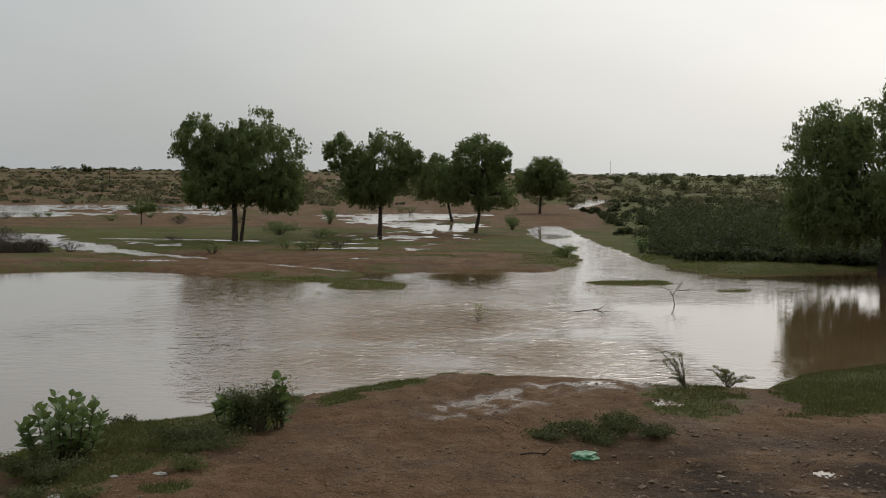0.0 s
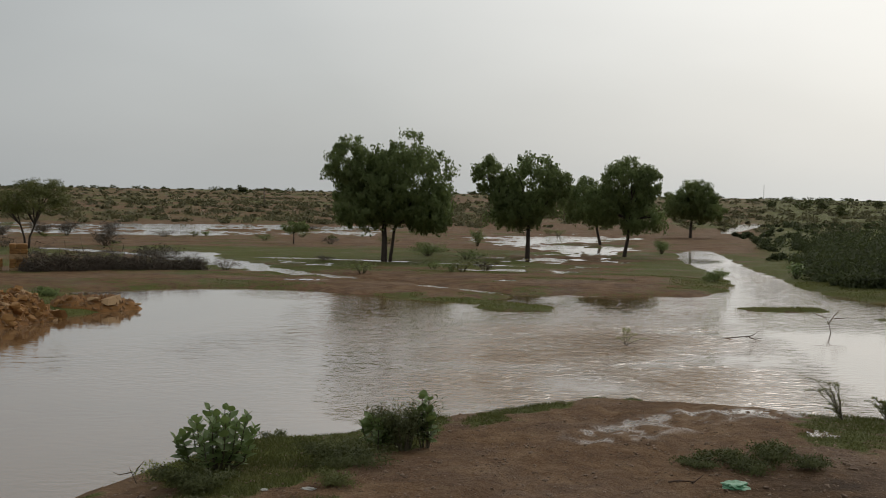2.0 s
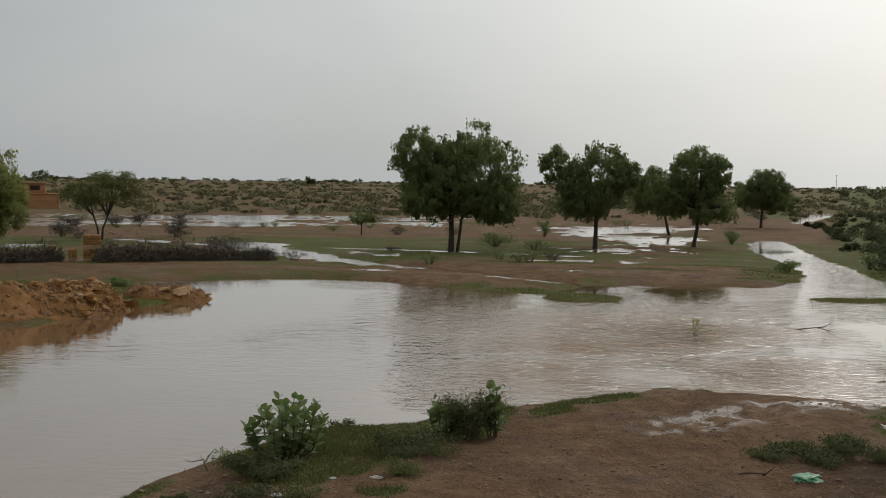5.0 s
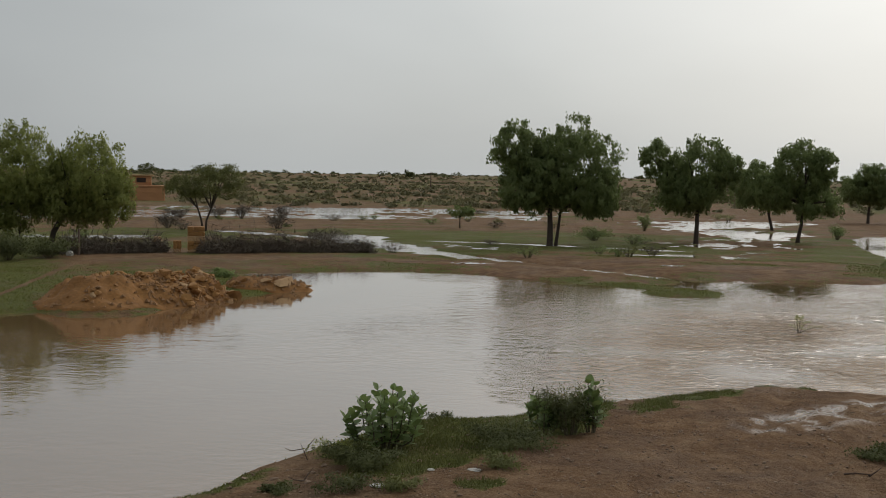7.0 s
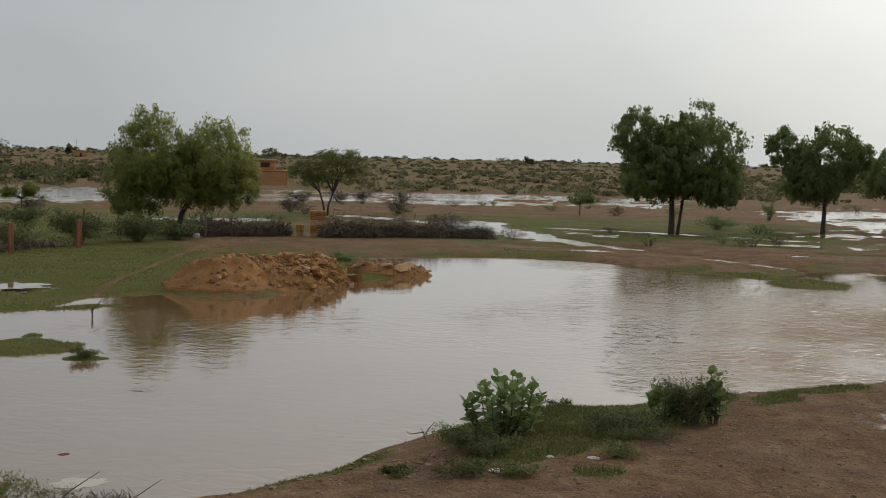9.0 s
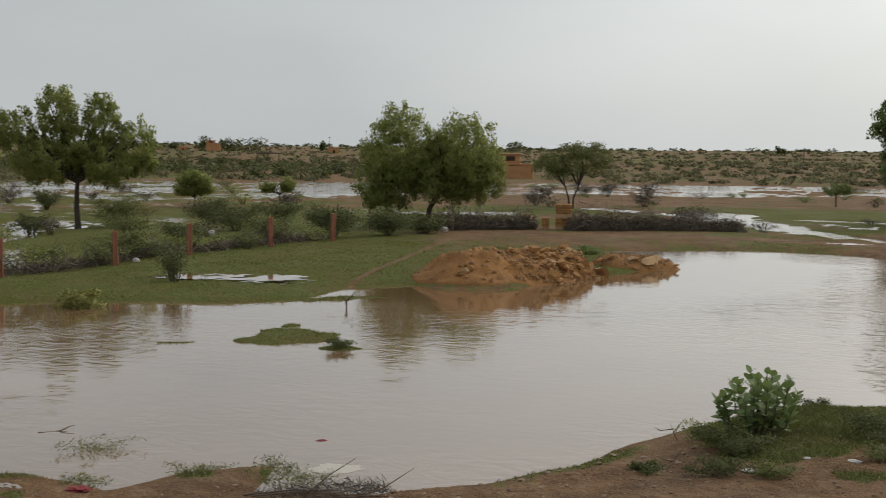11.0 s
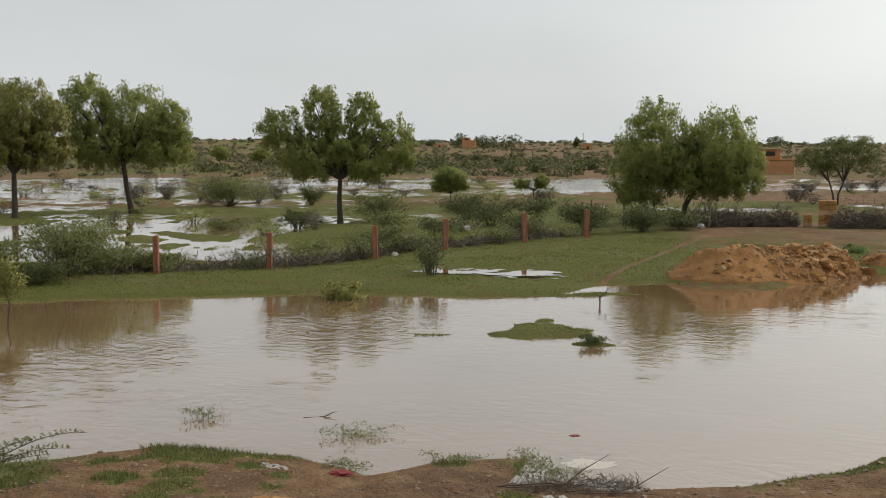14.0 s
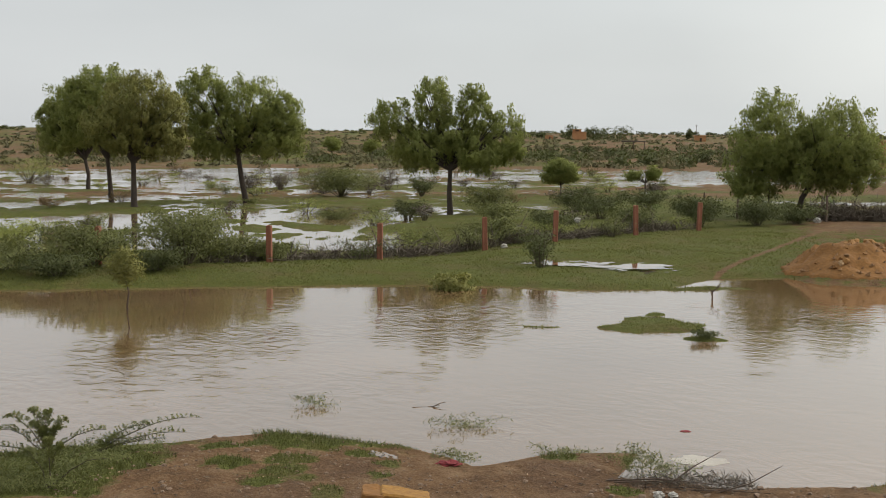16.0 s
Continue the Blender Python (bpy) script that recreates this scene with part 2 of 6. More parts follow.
THICKET = material("thicket_leaves", (0.098, 0.118, 0.042), (0.044, 0.056, 0.021), 0.85, 0.3, 2.0, 0, 0.5, 0.45)
MESQUITE = material("mesquite_leaves", (0.225, 0.235, 0.072), (0.1, 0.112, 0.034), 0.7, 0.8, 6.0, 0, 0.6, 0.35, "island")
SCRUB = material("desert_scrub", (0.185, 0.17, 0.086), (0.125, 0.12, 0.058), 0.95, 0.02, 0.3, 0, 0.4, 0.35)
BRUSH = material("dead_thorn_brush", (0.18, 0.145, 0.108), (0.07, 0.056, 0.042), 0.95, 1.0, 12.0, 0, 0.6, 0, "island")
BARK = material("grey_brown_bark", (0.085, 0.065, 0.05), (0.03, 0.022, 0.017), 0.95, 5.0, 40.0, 0.8)
SANDSTONE = material("red_sandstone_post", (0.33, 0.13, 0.075), (0.2, 0.075, 0.045), 0.9, 4.0, 50.0, 0.5)
GRASS = material("grass_blades", (0.212, 0.217, 0.05), (0.1, 0.11, 0.026), 0.7, 2.0, 20.0, 0, 0.6, 0.3, "island")
WEED = material("dark_weed_leaves", (0.135, 0.148, 0.046), (0.06, 0.07, 0.022), 0.75, 0.8, 6.0, 0, 0.6, 0.35, "island")
GRASS_LUSH = material("lush_grass_blades", (0.15, 0.158, 0.037), (0.058, 0.067, 0.016), 0.7, 1.0, 20.0, 0, 0.6, 0.3, "island")


# ---- shape helpers ----
def frac_hash(ix, iy, seed):
    s = np.sin(ix * 127.1 + iy * 311.7 + seed * 74.7) * 43758.5453
    return s - np.floor(s)


def lattice(x, y, seed=0):
    """Smooth value noise in -1..1."""
    ix, iy = np.floor(x), np.floor(y)
    fx, fy = x - ix, y - iy
    fx, fy = fx * fx * (3 - 2 * fx), fy * fy * (3 - 2 * fy)
    a, b_ = frac_hash(ix, iy, seed), frac_hash(ix + 1, iy, seed)
    c, d = frac_hash(ix, iy + 1, seed), frac_hash(ix + 1, iy + 1, seed)
    return 2 * (a + (b_ - a) * fx + (c - a) * fy + (a - b_ - c + d) * fx * fy) - 1


def fbm(x, y, seed=0, octaves=4):
    total, amp = 0.0, 0.5
    for k in range(octaves):
        total = total + amp * lattice(x * 2 ** k, y * 2 ** k, seed + 17 * k)
        amp *= 0.5
    return total


def step(a, b_, v):
    s = np.clip((v - a) / (b_ - a), 0, 1)
    return s * s * (3 - 2 * s)


def to_segments(x, y, pts, closed):
    """Distance to a line of points, the share along it, and (closed) whether inside."""
    best, where, inside = np.full(x.shape, 1e9), np.zeros(x.shape), np.zeros(x.shape, bool)
    n = len(pts)
    last = n if closed else n - 1
    for i in range(last):
        (ax, ay), (bx, by) = pts[i], pts[(i + 1) % n]
        dx, dy = bx - ax, by - ay
        s = np.clip(((x - ax) * dx + (y - ay) * dy) / (dx * dx + dy * dy), 0, 1)
        d = np.hypot(x - ax - s * dx, y - ay - s * dy)
        where = np.where(d < best, (i + s) / last, where)
        best = np.minimum(best, d)
        if closed:
            cross = (ay > y) != (by > y)
            inside ^= cross & (x < (bx - ax) * (y - ay) / (by - ay + 1e-12) + ax)
    return best, where, inside


def fast_mesh(name, verts, faces, mat, smooth=False, normals=None):
    """A mesh from arrays: faces all have the same number of corners."""
    me = bpy.data.meshes.new(name)
    verts, faces = np.asarray(verts, np.float32), np.asarray(faces, np.int32)
    me.vertices.add(len(verts))
    me.vertices.foreach_set("co", verts.ravel())
    k = faces.shape[1]
    me.loops.add(faces.size)
    me.loops.foreach_set("vertex_index", faces.ravel())
    me.polygons.add(len(faces))
    me.polygons.foreach_set("loop_start", np.arange(0, faces.size, k, dtype=np.int32))
    me.polygons.foreach_set("use_smooth", np.full(len(faces), smooth))
    me.update(calc_edges=True)
    me.validate()
    me.materials.append(mat)
    if normals is not None:
        me.normals_split_custom_set_from_vertices(np.asarray(normals, np.float32))
    return me


def rounded(verts, faces, outward, share=0.75):
    """Turns leaf quads outwards and gives them normals between the crown's rounding and their own."""
    q = verts[faces]
    own = np.cross(q[:, 1] - q[:, 0], q[:, 2] - q[:, 0])
    own /= np.linalg.norm(own, axis=1)[:, None] + 1e-9
    back = (own * outward).sum(1) < 0
    faces = np.where(back[:, None], faces[:, ::-1], faces)
    own = np.where(back[:, None], -own, own)
    n = outward * share + own * (1 - share)
    n /= np.linalg.norm(n, axis=1)[:, None] + 1e-9
    return faces, np.repeat(n, 4, 0)


def part(name, me, parent=None, label="", m=None):
    ob = new(name, me)
    if parent is not None:
        ob.parent = parent
    if m is not None:
        ob.matrix_local = m
    return tagged(ob, label)


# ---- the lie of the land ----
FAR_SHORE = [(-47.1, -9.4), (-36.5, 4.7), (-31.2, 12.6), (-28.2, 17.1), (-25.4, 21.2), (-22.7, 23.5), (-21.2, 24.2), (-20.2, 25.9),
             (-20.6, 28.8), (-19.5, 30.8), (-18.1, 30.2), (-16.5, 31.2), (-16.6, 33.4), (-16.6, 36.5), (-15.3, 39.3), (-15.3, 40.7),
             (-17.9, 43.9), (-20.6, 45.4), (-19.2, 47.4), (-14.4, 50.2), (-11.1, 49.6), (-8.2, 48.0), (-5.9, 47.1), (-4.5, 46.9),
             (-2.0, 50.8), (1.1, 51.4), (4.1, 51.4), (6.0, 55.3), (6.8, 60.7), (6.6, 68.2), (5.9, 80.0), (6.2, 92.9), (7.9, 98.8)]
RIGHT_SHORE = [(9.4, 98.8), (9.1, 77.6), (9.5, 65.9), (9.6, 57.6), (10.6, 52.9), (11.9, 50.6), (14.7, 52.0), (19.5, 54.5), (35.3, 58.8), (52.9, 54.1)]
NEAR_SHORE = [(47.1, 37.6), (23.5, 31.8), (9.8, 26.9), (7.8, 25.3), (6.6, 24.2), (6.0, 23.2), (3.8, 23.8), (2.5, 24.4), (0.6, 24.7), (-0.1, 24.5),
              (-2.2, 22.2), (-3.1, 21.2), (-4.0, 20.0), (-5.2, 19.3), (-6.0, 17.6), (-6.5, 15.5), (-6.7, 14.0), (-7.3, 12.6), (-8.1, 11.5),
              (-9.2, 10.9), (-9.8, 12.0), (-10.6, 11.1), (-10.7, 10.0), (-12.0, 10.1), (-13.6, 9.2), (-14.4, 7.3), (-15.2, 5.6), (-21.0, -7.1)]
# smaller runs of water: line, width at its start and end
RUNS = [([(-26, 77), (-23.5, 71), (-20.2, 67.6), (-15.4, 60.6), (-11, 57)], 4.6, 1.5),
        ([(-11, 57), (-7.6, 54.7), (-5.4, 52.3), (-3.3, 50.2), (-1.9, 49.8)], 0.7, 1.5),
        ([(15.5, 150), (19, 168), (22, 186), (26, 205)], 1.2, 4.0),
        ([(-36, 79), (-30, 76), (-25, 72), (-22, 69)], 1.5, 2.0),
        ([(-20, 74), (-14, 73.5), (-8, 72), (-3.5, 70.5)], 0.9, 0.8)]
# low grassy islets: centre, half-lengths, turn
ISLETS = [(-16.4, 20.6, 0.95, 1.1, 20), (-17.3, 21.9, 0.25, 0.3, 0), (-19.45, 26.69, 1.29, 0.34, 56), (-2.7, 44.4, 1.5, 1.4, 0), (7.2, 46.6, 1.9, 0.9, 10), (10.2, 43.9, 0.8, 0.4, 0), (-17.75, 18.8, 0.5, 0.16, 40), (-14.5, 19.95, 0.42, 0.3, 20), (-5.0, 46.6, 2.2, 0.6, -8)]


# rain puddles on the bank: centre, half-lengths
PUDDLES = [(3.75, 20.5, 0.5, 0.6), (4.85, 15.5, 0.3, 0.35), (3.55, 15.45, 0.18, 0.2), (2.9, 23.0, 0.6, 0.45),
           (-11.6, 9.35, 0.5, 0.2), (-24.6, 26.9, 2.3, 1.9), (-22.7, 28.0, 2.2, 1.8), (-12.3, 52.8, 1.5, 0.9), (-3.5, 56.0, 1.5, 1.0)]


def flood_share(x, y):
    """How far the plain lies under standing water, 0..1."""
    r, az = np.hypot(x, y), np.degrees(np.arctan2(-x, y))
    az = az + 3.0 * fbm(x * 0.08, y * 0.08, 44)
    r = r + 9.0 * fbm(x * 0.05, y * 0.05, 45)
    wash = step(110 - 28 * step(28, 36, az), 119 - 27 * step(28, 36, az), r) * (1 - step(146, 158, r)) * step(6, 11, az)
    strip = np.exp(-((r - (78 + 0.02 * az)) / 3.0) ** 2) * step(17, 22, az) * (1 - step(39, 43, az))
    orchard = step(46, 50, az) * step(38.5, 41, r) * (1 - step(92, 100, r))
    mid = step(36, 41, az) * step(62, 66, r) * (1 - step(100, 106, r)) * 0.8
    pool = step(76, 82, r) * (1 - step(125, 150, r)) * step(-2.5, -0.5, az) * (1 - step(4.2, 5.2, az))
    dapple = step(63, 67, r) * (1 - step(74, 78, r)) * step(-2, 2, az) * (1 - step(17, 20, az)) * 0.5
    return np.clip(wash + strip + orchard * 0.95 + mid + pool + dapple, 0, 1)


def shore_distance(x, y):
    """Metres from the flood's edge: more than 0 on land, less than 0 in the water."""
    d = np.full(x.shape, 60.0)
    m = (np.hypot(x, y) < 220) & (y > -40)
    xs, ys = x[m], y[m]
    wob = np.clip(np.hypot(xs, ys) / 40, 0.4, 1.5)
    wx, wy = xs + 0.35 * wob * fbm(xs * 0.9, ys * 0.9, 3), ys + 0.5 * wob * fbm(xs * 0.9, ys * 0.9, 8)
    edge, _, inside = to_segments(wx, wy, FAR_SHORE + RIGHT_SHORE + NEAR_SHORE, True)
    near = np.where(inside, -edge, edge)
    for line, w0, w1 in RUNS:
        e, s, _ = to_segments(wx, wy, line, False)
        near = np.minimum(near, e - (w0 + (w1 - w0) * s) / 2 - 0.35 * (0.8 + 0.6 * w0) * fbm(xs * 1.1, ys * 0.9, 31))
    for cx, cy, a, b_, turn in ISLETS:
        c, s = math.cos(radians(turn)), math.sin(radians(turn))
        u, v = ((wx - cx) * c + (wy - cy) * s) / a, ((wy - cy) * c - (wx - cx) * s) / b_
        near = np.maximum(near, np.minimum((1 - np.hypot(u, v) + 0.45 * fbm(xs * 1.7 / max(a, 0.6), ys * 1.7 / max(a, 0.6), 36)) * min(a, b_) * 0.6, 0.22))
    d[m] = near
    return d


def dry_height(x, y):
    x, y = np.asarray(x, float), np.asarray(y, float)
    d = shore_distance(x, y)
    r, az = np.hypot(x, y), np.degrees(np.arctan2(-x, y))
    level = 0.22 - 0.17 * np.maximum(step(61, 67, r), step(44, 48, az) * step(36, 39, r))
    land = level * (1 - np.exp(-np.maximum(d, 0) / 2.5)) + 0.28 * np.minimum(np.maximum(d, 0), 0.25) * (1 - 0.7 * step(55, 67, r)) + 0.05 * fbm(x * 0.5, y * 0.5, 5) * step(0, 2, d)
    land = np.maximum(land, 0.015 * step(0, 0.1, d))
    low = 0.16 * fbm(x * 0.16, y * 0.13, 11, 3) + 0.1 * fbm(x * 0.55, y * 0.4, 12, 3) + 0.1 * fbm(x * 0.75, y * 1.1, 13, 3) + 0.016 - 0.045 * step(-3, -1, az) * (1 - step(4, 5, az)) * step(76, 82, r) - 0.085 * step(48, 53, az) * (1 - step(60, 67, r)) + 0.13 * fbm(x * 1.9, y * 1.3, 14, 3) - 0.05 * step(100, 110, r) * step(7, 12, az)
    share = flood_share(x, y) * step(0.5, 3, d)
    land = land * (1 - share) + low * share
    bed = np.maximum(-0.8, d * 0.3)
    h = np.where(d > 0, land, bed)
    h = h + (0.04 * fbm(x * 2.5, y * 2.5, 21) + 0.018 * fbm(x * 7.0, y * 7.0, 22) * (1 - step(24, 30, r))) * step(0.05, 0.6, d) * (1 - step(40, 80, r))
    for off in (-0.75, 0.75):
        rut, _, _ = to_segments(x, y, [(1.3 + off, 24.5), (1.0 + off, 20), (-0.6 + off, 15), (-2.5 + off, 10)], False)
        h = h - 0.05 * np.exp(-(rut / 0.16) ** 2) * step(0.2, 1.0, d) + 0.025 * np.exp(-((rut - 0.32) / 0.12) ** 2) * step(0.2, 1.0, d)
    rise = np.maximum(r - 215, 0) * (0.0042 + 0.0048 * step(25, 75, az))
    rise = np.minimum(rise, 5.6 + 6.5 * step(25, 75, az)) + step(240, 500, r) * 1.1 * fbm(x * 0.006, y * 0.006, 41, 3)
    bank = 2.05 * (1 - step(3.2, 8.4, np.hypot(x + 0.5, y))) * step(-1, 1, d)
    road = 2.1 * (1 - step(3.0, 7.0, np.abs(y + 3.0 - 0.3 * x))) * step(-1, 1, d)
    h = h + rise + np.maximum(bank, road)
    return h


PUDDLE_LEVELS = []


def land_height(x, y):
    x, y = np.asarray(x, float), np.asarray(y, float)
    h = dry_height(x, y)
    if not PUDDLE_LEVELS:
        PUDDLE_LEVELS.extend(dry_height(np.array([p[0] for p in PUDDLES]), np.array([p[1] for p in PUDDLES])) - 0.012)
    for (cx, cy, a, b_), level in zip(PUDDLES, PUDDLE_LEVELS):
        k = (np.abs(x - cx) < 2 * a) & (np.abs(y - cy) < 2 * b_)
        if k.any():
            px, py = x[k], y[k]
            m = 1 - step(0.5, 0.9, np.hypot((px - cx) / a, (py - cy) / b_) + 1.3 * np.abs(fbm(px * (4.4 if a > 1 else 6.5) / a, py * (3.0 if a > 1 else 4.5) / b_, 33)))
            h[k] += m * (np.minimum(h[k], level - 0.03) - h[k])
    return h


# turf of the near bank: outlines of its patches
TURF_STRIP = [(-5.9, 16.2), (-6.2, 17.8), (-5.2, 19.9), (-4.1, 20.3), (-3.6, 21.3), (-2.8, 22.7), (-2.4, 22.7), (-2.45, 21.2), (-2.3, 19.9), (-2.4, 18.3), (-2.9, 17.6),
              (-3.3, 16.5), (-4.0, 15.1), (-4.6, 14.7), (-5.2, 14.6)]
TURF_FORD = [(-2.05, 21.0), (-1.95, 20.25), (-1.5, 20.55), (-1.15, 21.0), (-1.35, 21.75), (-0.8, 22.0), (-0.2, 23.2), (-0.1, 25.2), (-1.5, 24.4), (-1.9, 22.6)]
TURF_EAST = [(3.1, 19.6), (3.3, 21.3), (3.9, 23.8), (5.7, 23.6), (5.5, 21.6), (5.0, 19.6), (4.2, 19.1)]
TURF_FAR_EAST = [(5.75, 21.8), (5.6, 20.6), (5.5, 19.5), (6.6, 19.3), (8.5, 20.2), (12.0, 23.0), (14.0, 29.0), (9.5, 27.5), (7.0, 25.2), (6.2, 24.4)]
TURF_SPRAY = [(-16.2, 6.6), (-15.0, 6.6), (-13.8, 7.7), (-12.9, 7.2), (-12.3, 6.4), (-11.8, 5.7), (-12.6, 4.4), (-15.0, 3.6)]
TURF_WEST = [(-13.4, 8.6), (-13.9, 9.3), (-13.5, 10.2), (-12.5, 10.8), (-11.6, 10.3), (-11.3, 9.8), (-12.0, 9.6), (-11.9, 8.95), (-12.4, 8.45), (-12.9, 8.3)]
TURF_RAGGED = [(-12.2, 8.0), (-11.5, 8.5), (-10.8, 7.9), (-10.5, 7.0), (-10.9, 6.7), (-11.6, 7.3)]
TUFTS = [(-11.9, 8.3, 0.5), (-11.5, 7.9, 0.45), (-11.2, 7.4, 0.4), (-12.3, 7.6, 0.5), (-10.8, 8.6, 0.3), (-11.1, 9.0, 0.3), (-10.5, 7.7, 0.3), (0.1, 24.4, 0.5), (0.85, 24.0, 0.25), (-11.7, 9.15, 0.35), (-10.1, 10.85, 0.4), (-9.4, 11.6, 0.4), (-13.2, 8.1, 0.35), (-3.3, 14.6, 0.5), (-8.6, 10.2, 0.3), (-6.6, 13.9, 0.5)]


def turf_patches(x, y, d):
    """Lush patches with ragged edges, tufts, and a thin fringe along the water."""
    torn = 0.3 * fbm(x * 2.3, y * 2.3, 57) + 0.12 * fbm(x * 6.0, y * 6.0, 58)
    g = 0.85 * (1 - step(0.25, 0.7, d + torn)) * step(-0.2, 0.25, fbm(x * 0.7, y * 0.7, 59)) * (1 - step(-2.0, -0.6, x)) * np.maximum(step(-7.4, -6.6, x), 1 - step(-12.0, -11.0, x))
    for outline in (TURF_STRIP, TURF_FORD, TURF_EAST, TURF_FAR_EAST, TURF_SPRAY, TURF_WEST, TURF_RAGGED):
        edge, _, inside = to_segments(x, y, outline, True)
        thin = 0.4 if outline in (TURF_RAGGED, TURF_EAST, TURF_FAR_EAST) else 0.1
        soft = 2.2 if outline in (TURF_EAST, TURF_RAGGED) else 1.0
        g = np.maximum(g, step(-0.22 * soft, 0.3 * soft, np.where(inside, edge, -edge) + torn - thin * (0.45 + 1.6 * fbm(x * 1.4, y * 1.4, 60))))
    for cx, cy, size in TUFTS:
        g = np.maximum(g, step(-0.1, 0.1, size * 0.6 - np.hypot(x - cx, y - cy) + torn * 0.6))
    return g


def greenness(x, y, d):
    """Where turf covers the silt, 0..1."""
    r, az = np.hypot(x, y), np.degrees(np.arctan2(-x, y))
    patch = fbm(x * 0.11, y * 0.11, 51)
    meadow = step(29, 34, az) * step(24, 27, r) * (1 - step(70, 95, r)) * (0.95 + 0.3 * patch)
    mound_side = np.exp(-((x + 18.5) ** 2 + (y - 38) ** 2) / 60)
    thicket = (1 - step(-9, -6, az)) * step(48, 52, r) * 0.95
    scrubland = step(135, 175, r) * (0.4 + 0.12 * step(38, 46, az) + 0.8 * patch + 0.5 * fbm(x * 0.03, y * 0.03, 54))
    plain = step(44, 48, r) * (1 - step(140, 160, r)) * np.maximum(1 - step(32, 38, az), step(84, 92, r)) * (0.3 + 0.42 * step(58, 63, r) * (1 - step(86, 93, r)) - 0.15 * step(88, 94, r) * (1 - step(36, 42, az)) + 0.4 * step(36, 42, az) + 0.8 * patch + 0.7 * fbm(x * 0.4, y * 0.4, 52))
    footpath, _, _ = to_segments(x, y, [(-20.7, 29), (-22.2, 33), (-23.5, 36.5), (-26.6, 44.7)], False)
    cart, _, _ = to_segments(x, y, [(-28.6, 48.2), (-26.6, 48.6), (-22, 51), (-17, 53), (-8, 52.5), (0, 55)], False)
    track = np.minimum(footpath * 2.4 + 0.1 * fbm(x * 1.5, y * 1.5, 53), cart * 0.33)
    bank = np.zeros(x.shape)
    m = (r < 30) & (y > 2)
    bank[m] = turf_patches(x[m], y[m], d[m])
    total = np.maximum.reduce([meadow, mound_side, thicket, scrubland, plain, bank])
    far_islets = sum(np.exp(-(((x - cx) / (a + 0.3)) ** 4 + ((y - cy) / (b_ + 0.3)) ** 4)) for cx, cy, a, b_, _ in ISLETS)
    total = np.maximum(total, far_islets)
    total = total * (0.1 + 0.9 * np.where(r < 75, step(0.1, 0.42, track), 1.0))
    return np.clip(total, 0, 1)


def fan(az_fine, az_coarse, rings):
    """Grid of a disc round the viewpoint: finer towards the plain than behind."""
    az = np.radians(np.concatenate([az_fine, az_coarse]))
    rr, aa = np.meshgrid(rings, az, indexing="ij")
    x, y = -rr * np.sin(aa), rr * np.cos(aa)
    nr, na = rr.shape
    x[0] += 0.4
    y[0] -= 0.9
    i, j = np.meshgrid(np.arange(nr - 1), np.arange(na), indexing="ij")
    jn = (j + 1) % na
    faces = np.stack([i * na + j, (i + 1) * na + j, (i + 1) * na + jn, i * na + jn], -1).reshape(-1, 4)
    return x.ravel(), y.ravel(), faces[:, ::-1]


def build_ground():
    drop = np.concatenate([np.arange(50, 17, -1.5), np.arange(17, 4.2, -0.065), np.arange(4.2, 1.6, -0.028), np.arange(1.6, 0.9, -0.06)])
    rings = np.concatenate([[0.02, 1.5, 3.0], EYE / np.tan(np.radians(drop)), np.geomspace(260, 4500, 60)])
    x, y, faces = fan(np.arange(-23, 72, 0.135), np.arange(72, 337, 4.0), rings)
    z = land_height(x, y)
    me = fast_mesh("ground", np.stack([x, y, z], -1), faces, GROUND, True)
    d = shore_distance(x, y)
    at = me.attributes.new("green", "FLOAT", "POINT")
    at.data.foreach_set("value", greenness(x, y, d).astype(np.float32))
    trodden = np.exp(-((x - 5.0) / 3.0) ** 4 - ((y - 14.8) / 3.0) ** 4) * step(-0.5, 0.15, fbm(x * 0.9, y * 0.9, 82))
    # a ragged, half-strength darker oval on the bank
    dark_patch = np.exp(-((x + 5.4) / 0.8) ** 4 - ((y - 14.6) / 1.6) ** 4) * step(-0.3, 0.3, fbm(x * 1.2, y * 1.2, 83)) * 0.5
    at = me.attributes.new("mire", "FLOAT", "POINT")
    at.data.foreach_set("value", np.clip(trodden + dark_patch, 0, 0.9).astype(np.float32))
    wade, _, _ = to_segments(x, y, [(0.3, 19.6), (1.3, 21.2), (2.4, 22.6), (4.0, 23.2)], False)
    soak = (1 - step(0.25, 0.9, wade)) * step(0.0, 0.3, fbm(x * 4.0, y * 2.2, 85) + 0.1)
    at = me.attributes.new("soak", "FLOAT", "POINT")
    at.data.foreach_set("value", np.clip(soak, 0, 1).astype(np.float32))
    return tagged(new("ground", me), "flooded plain of wet red-brown silt with patches of turf", "ground", kind="structure")


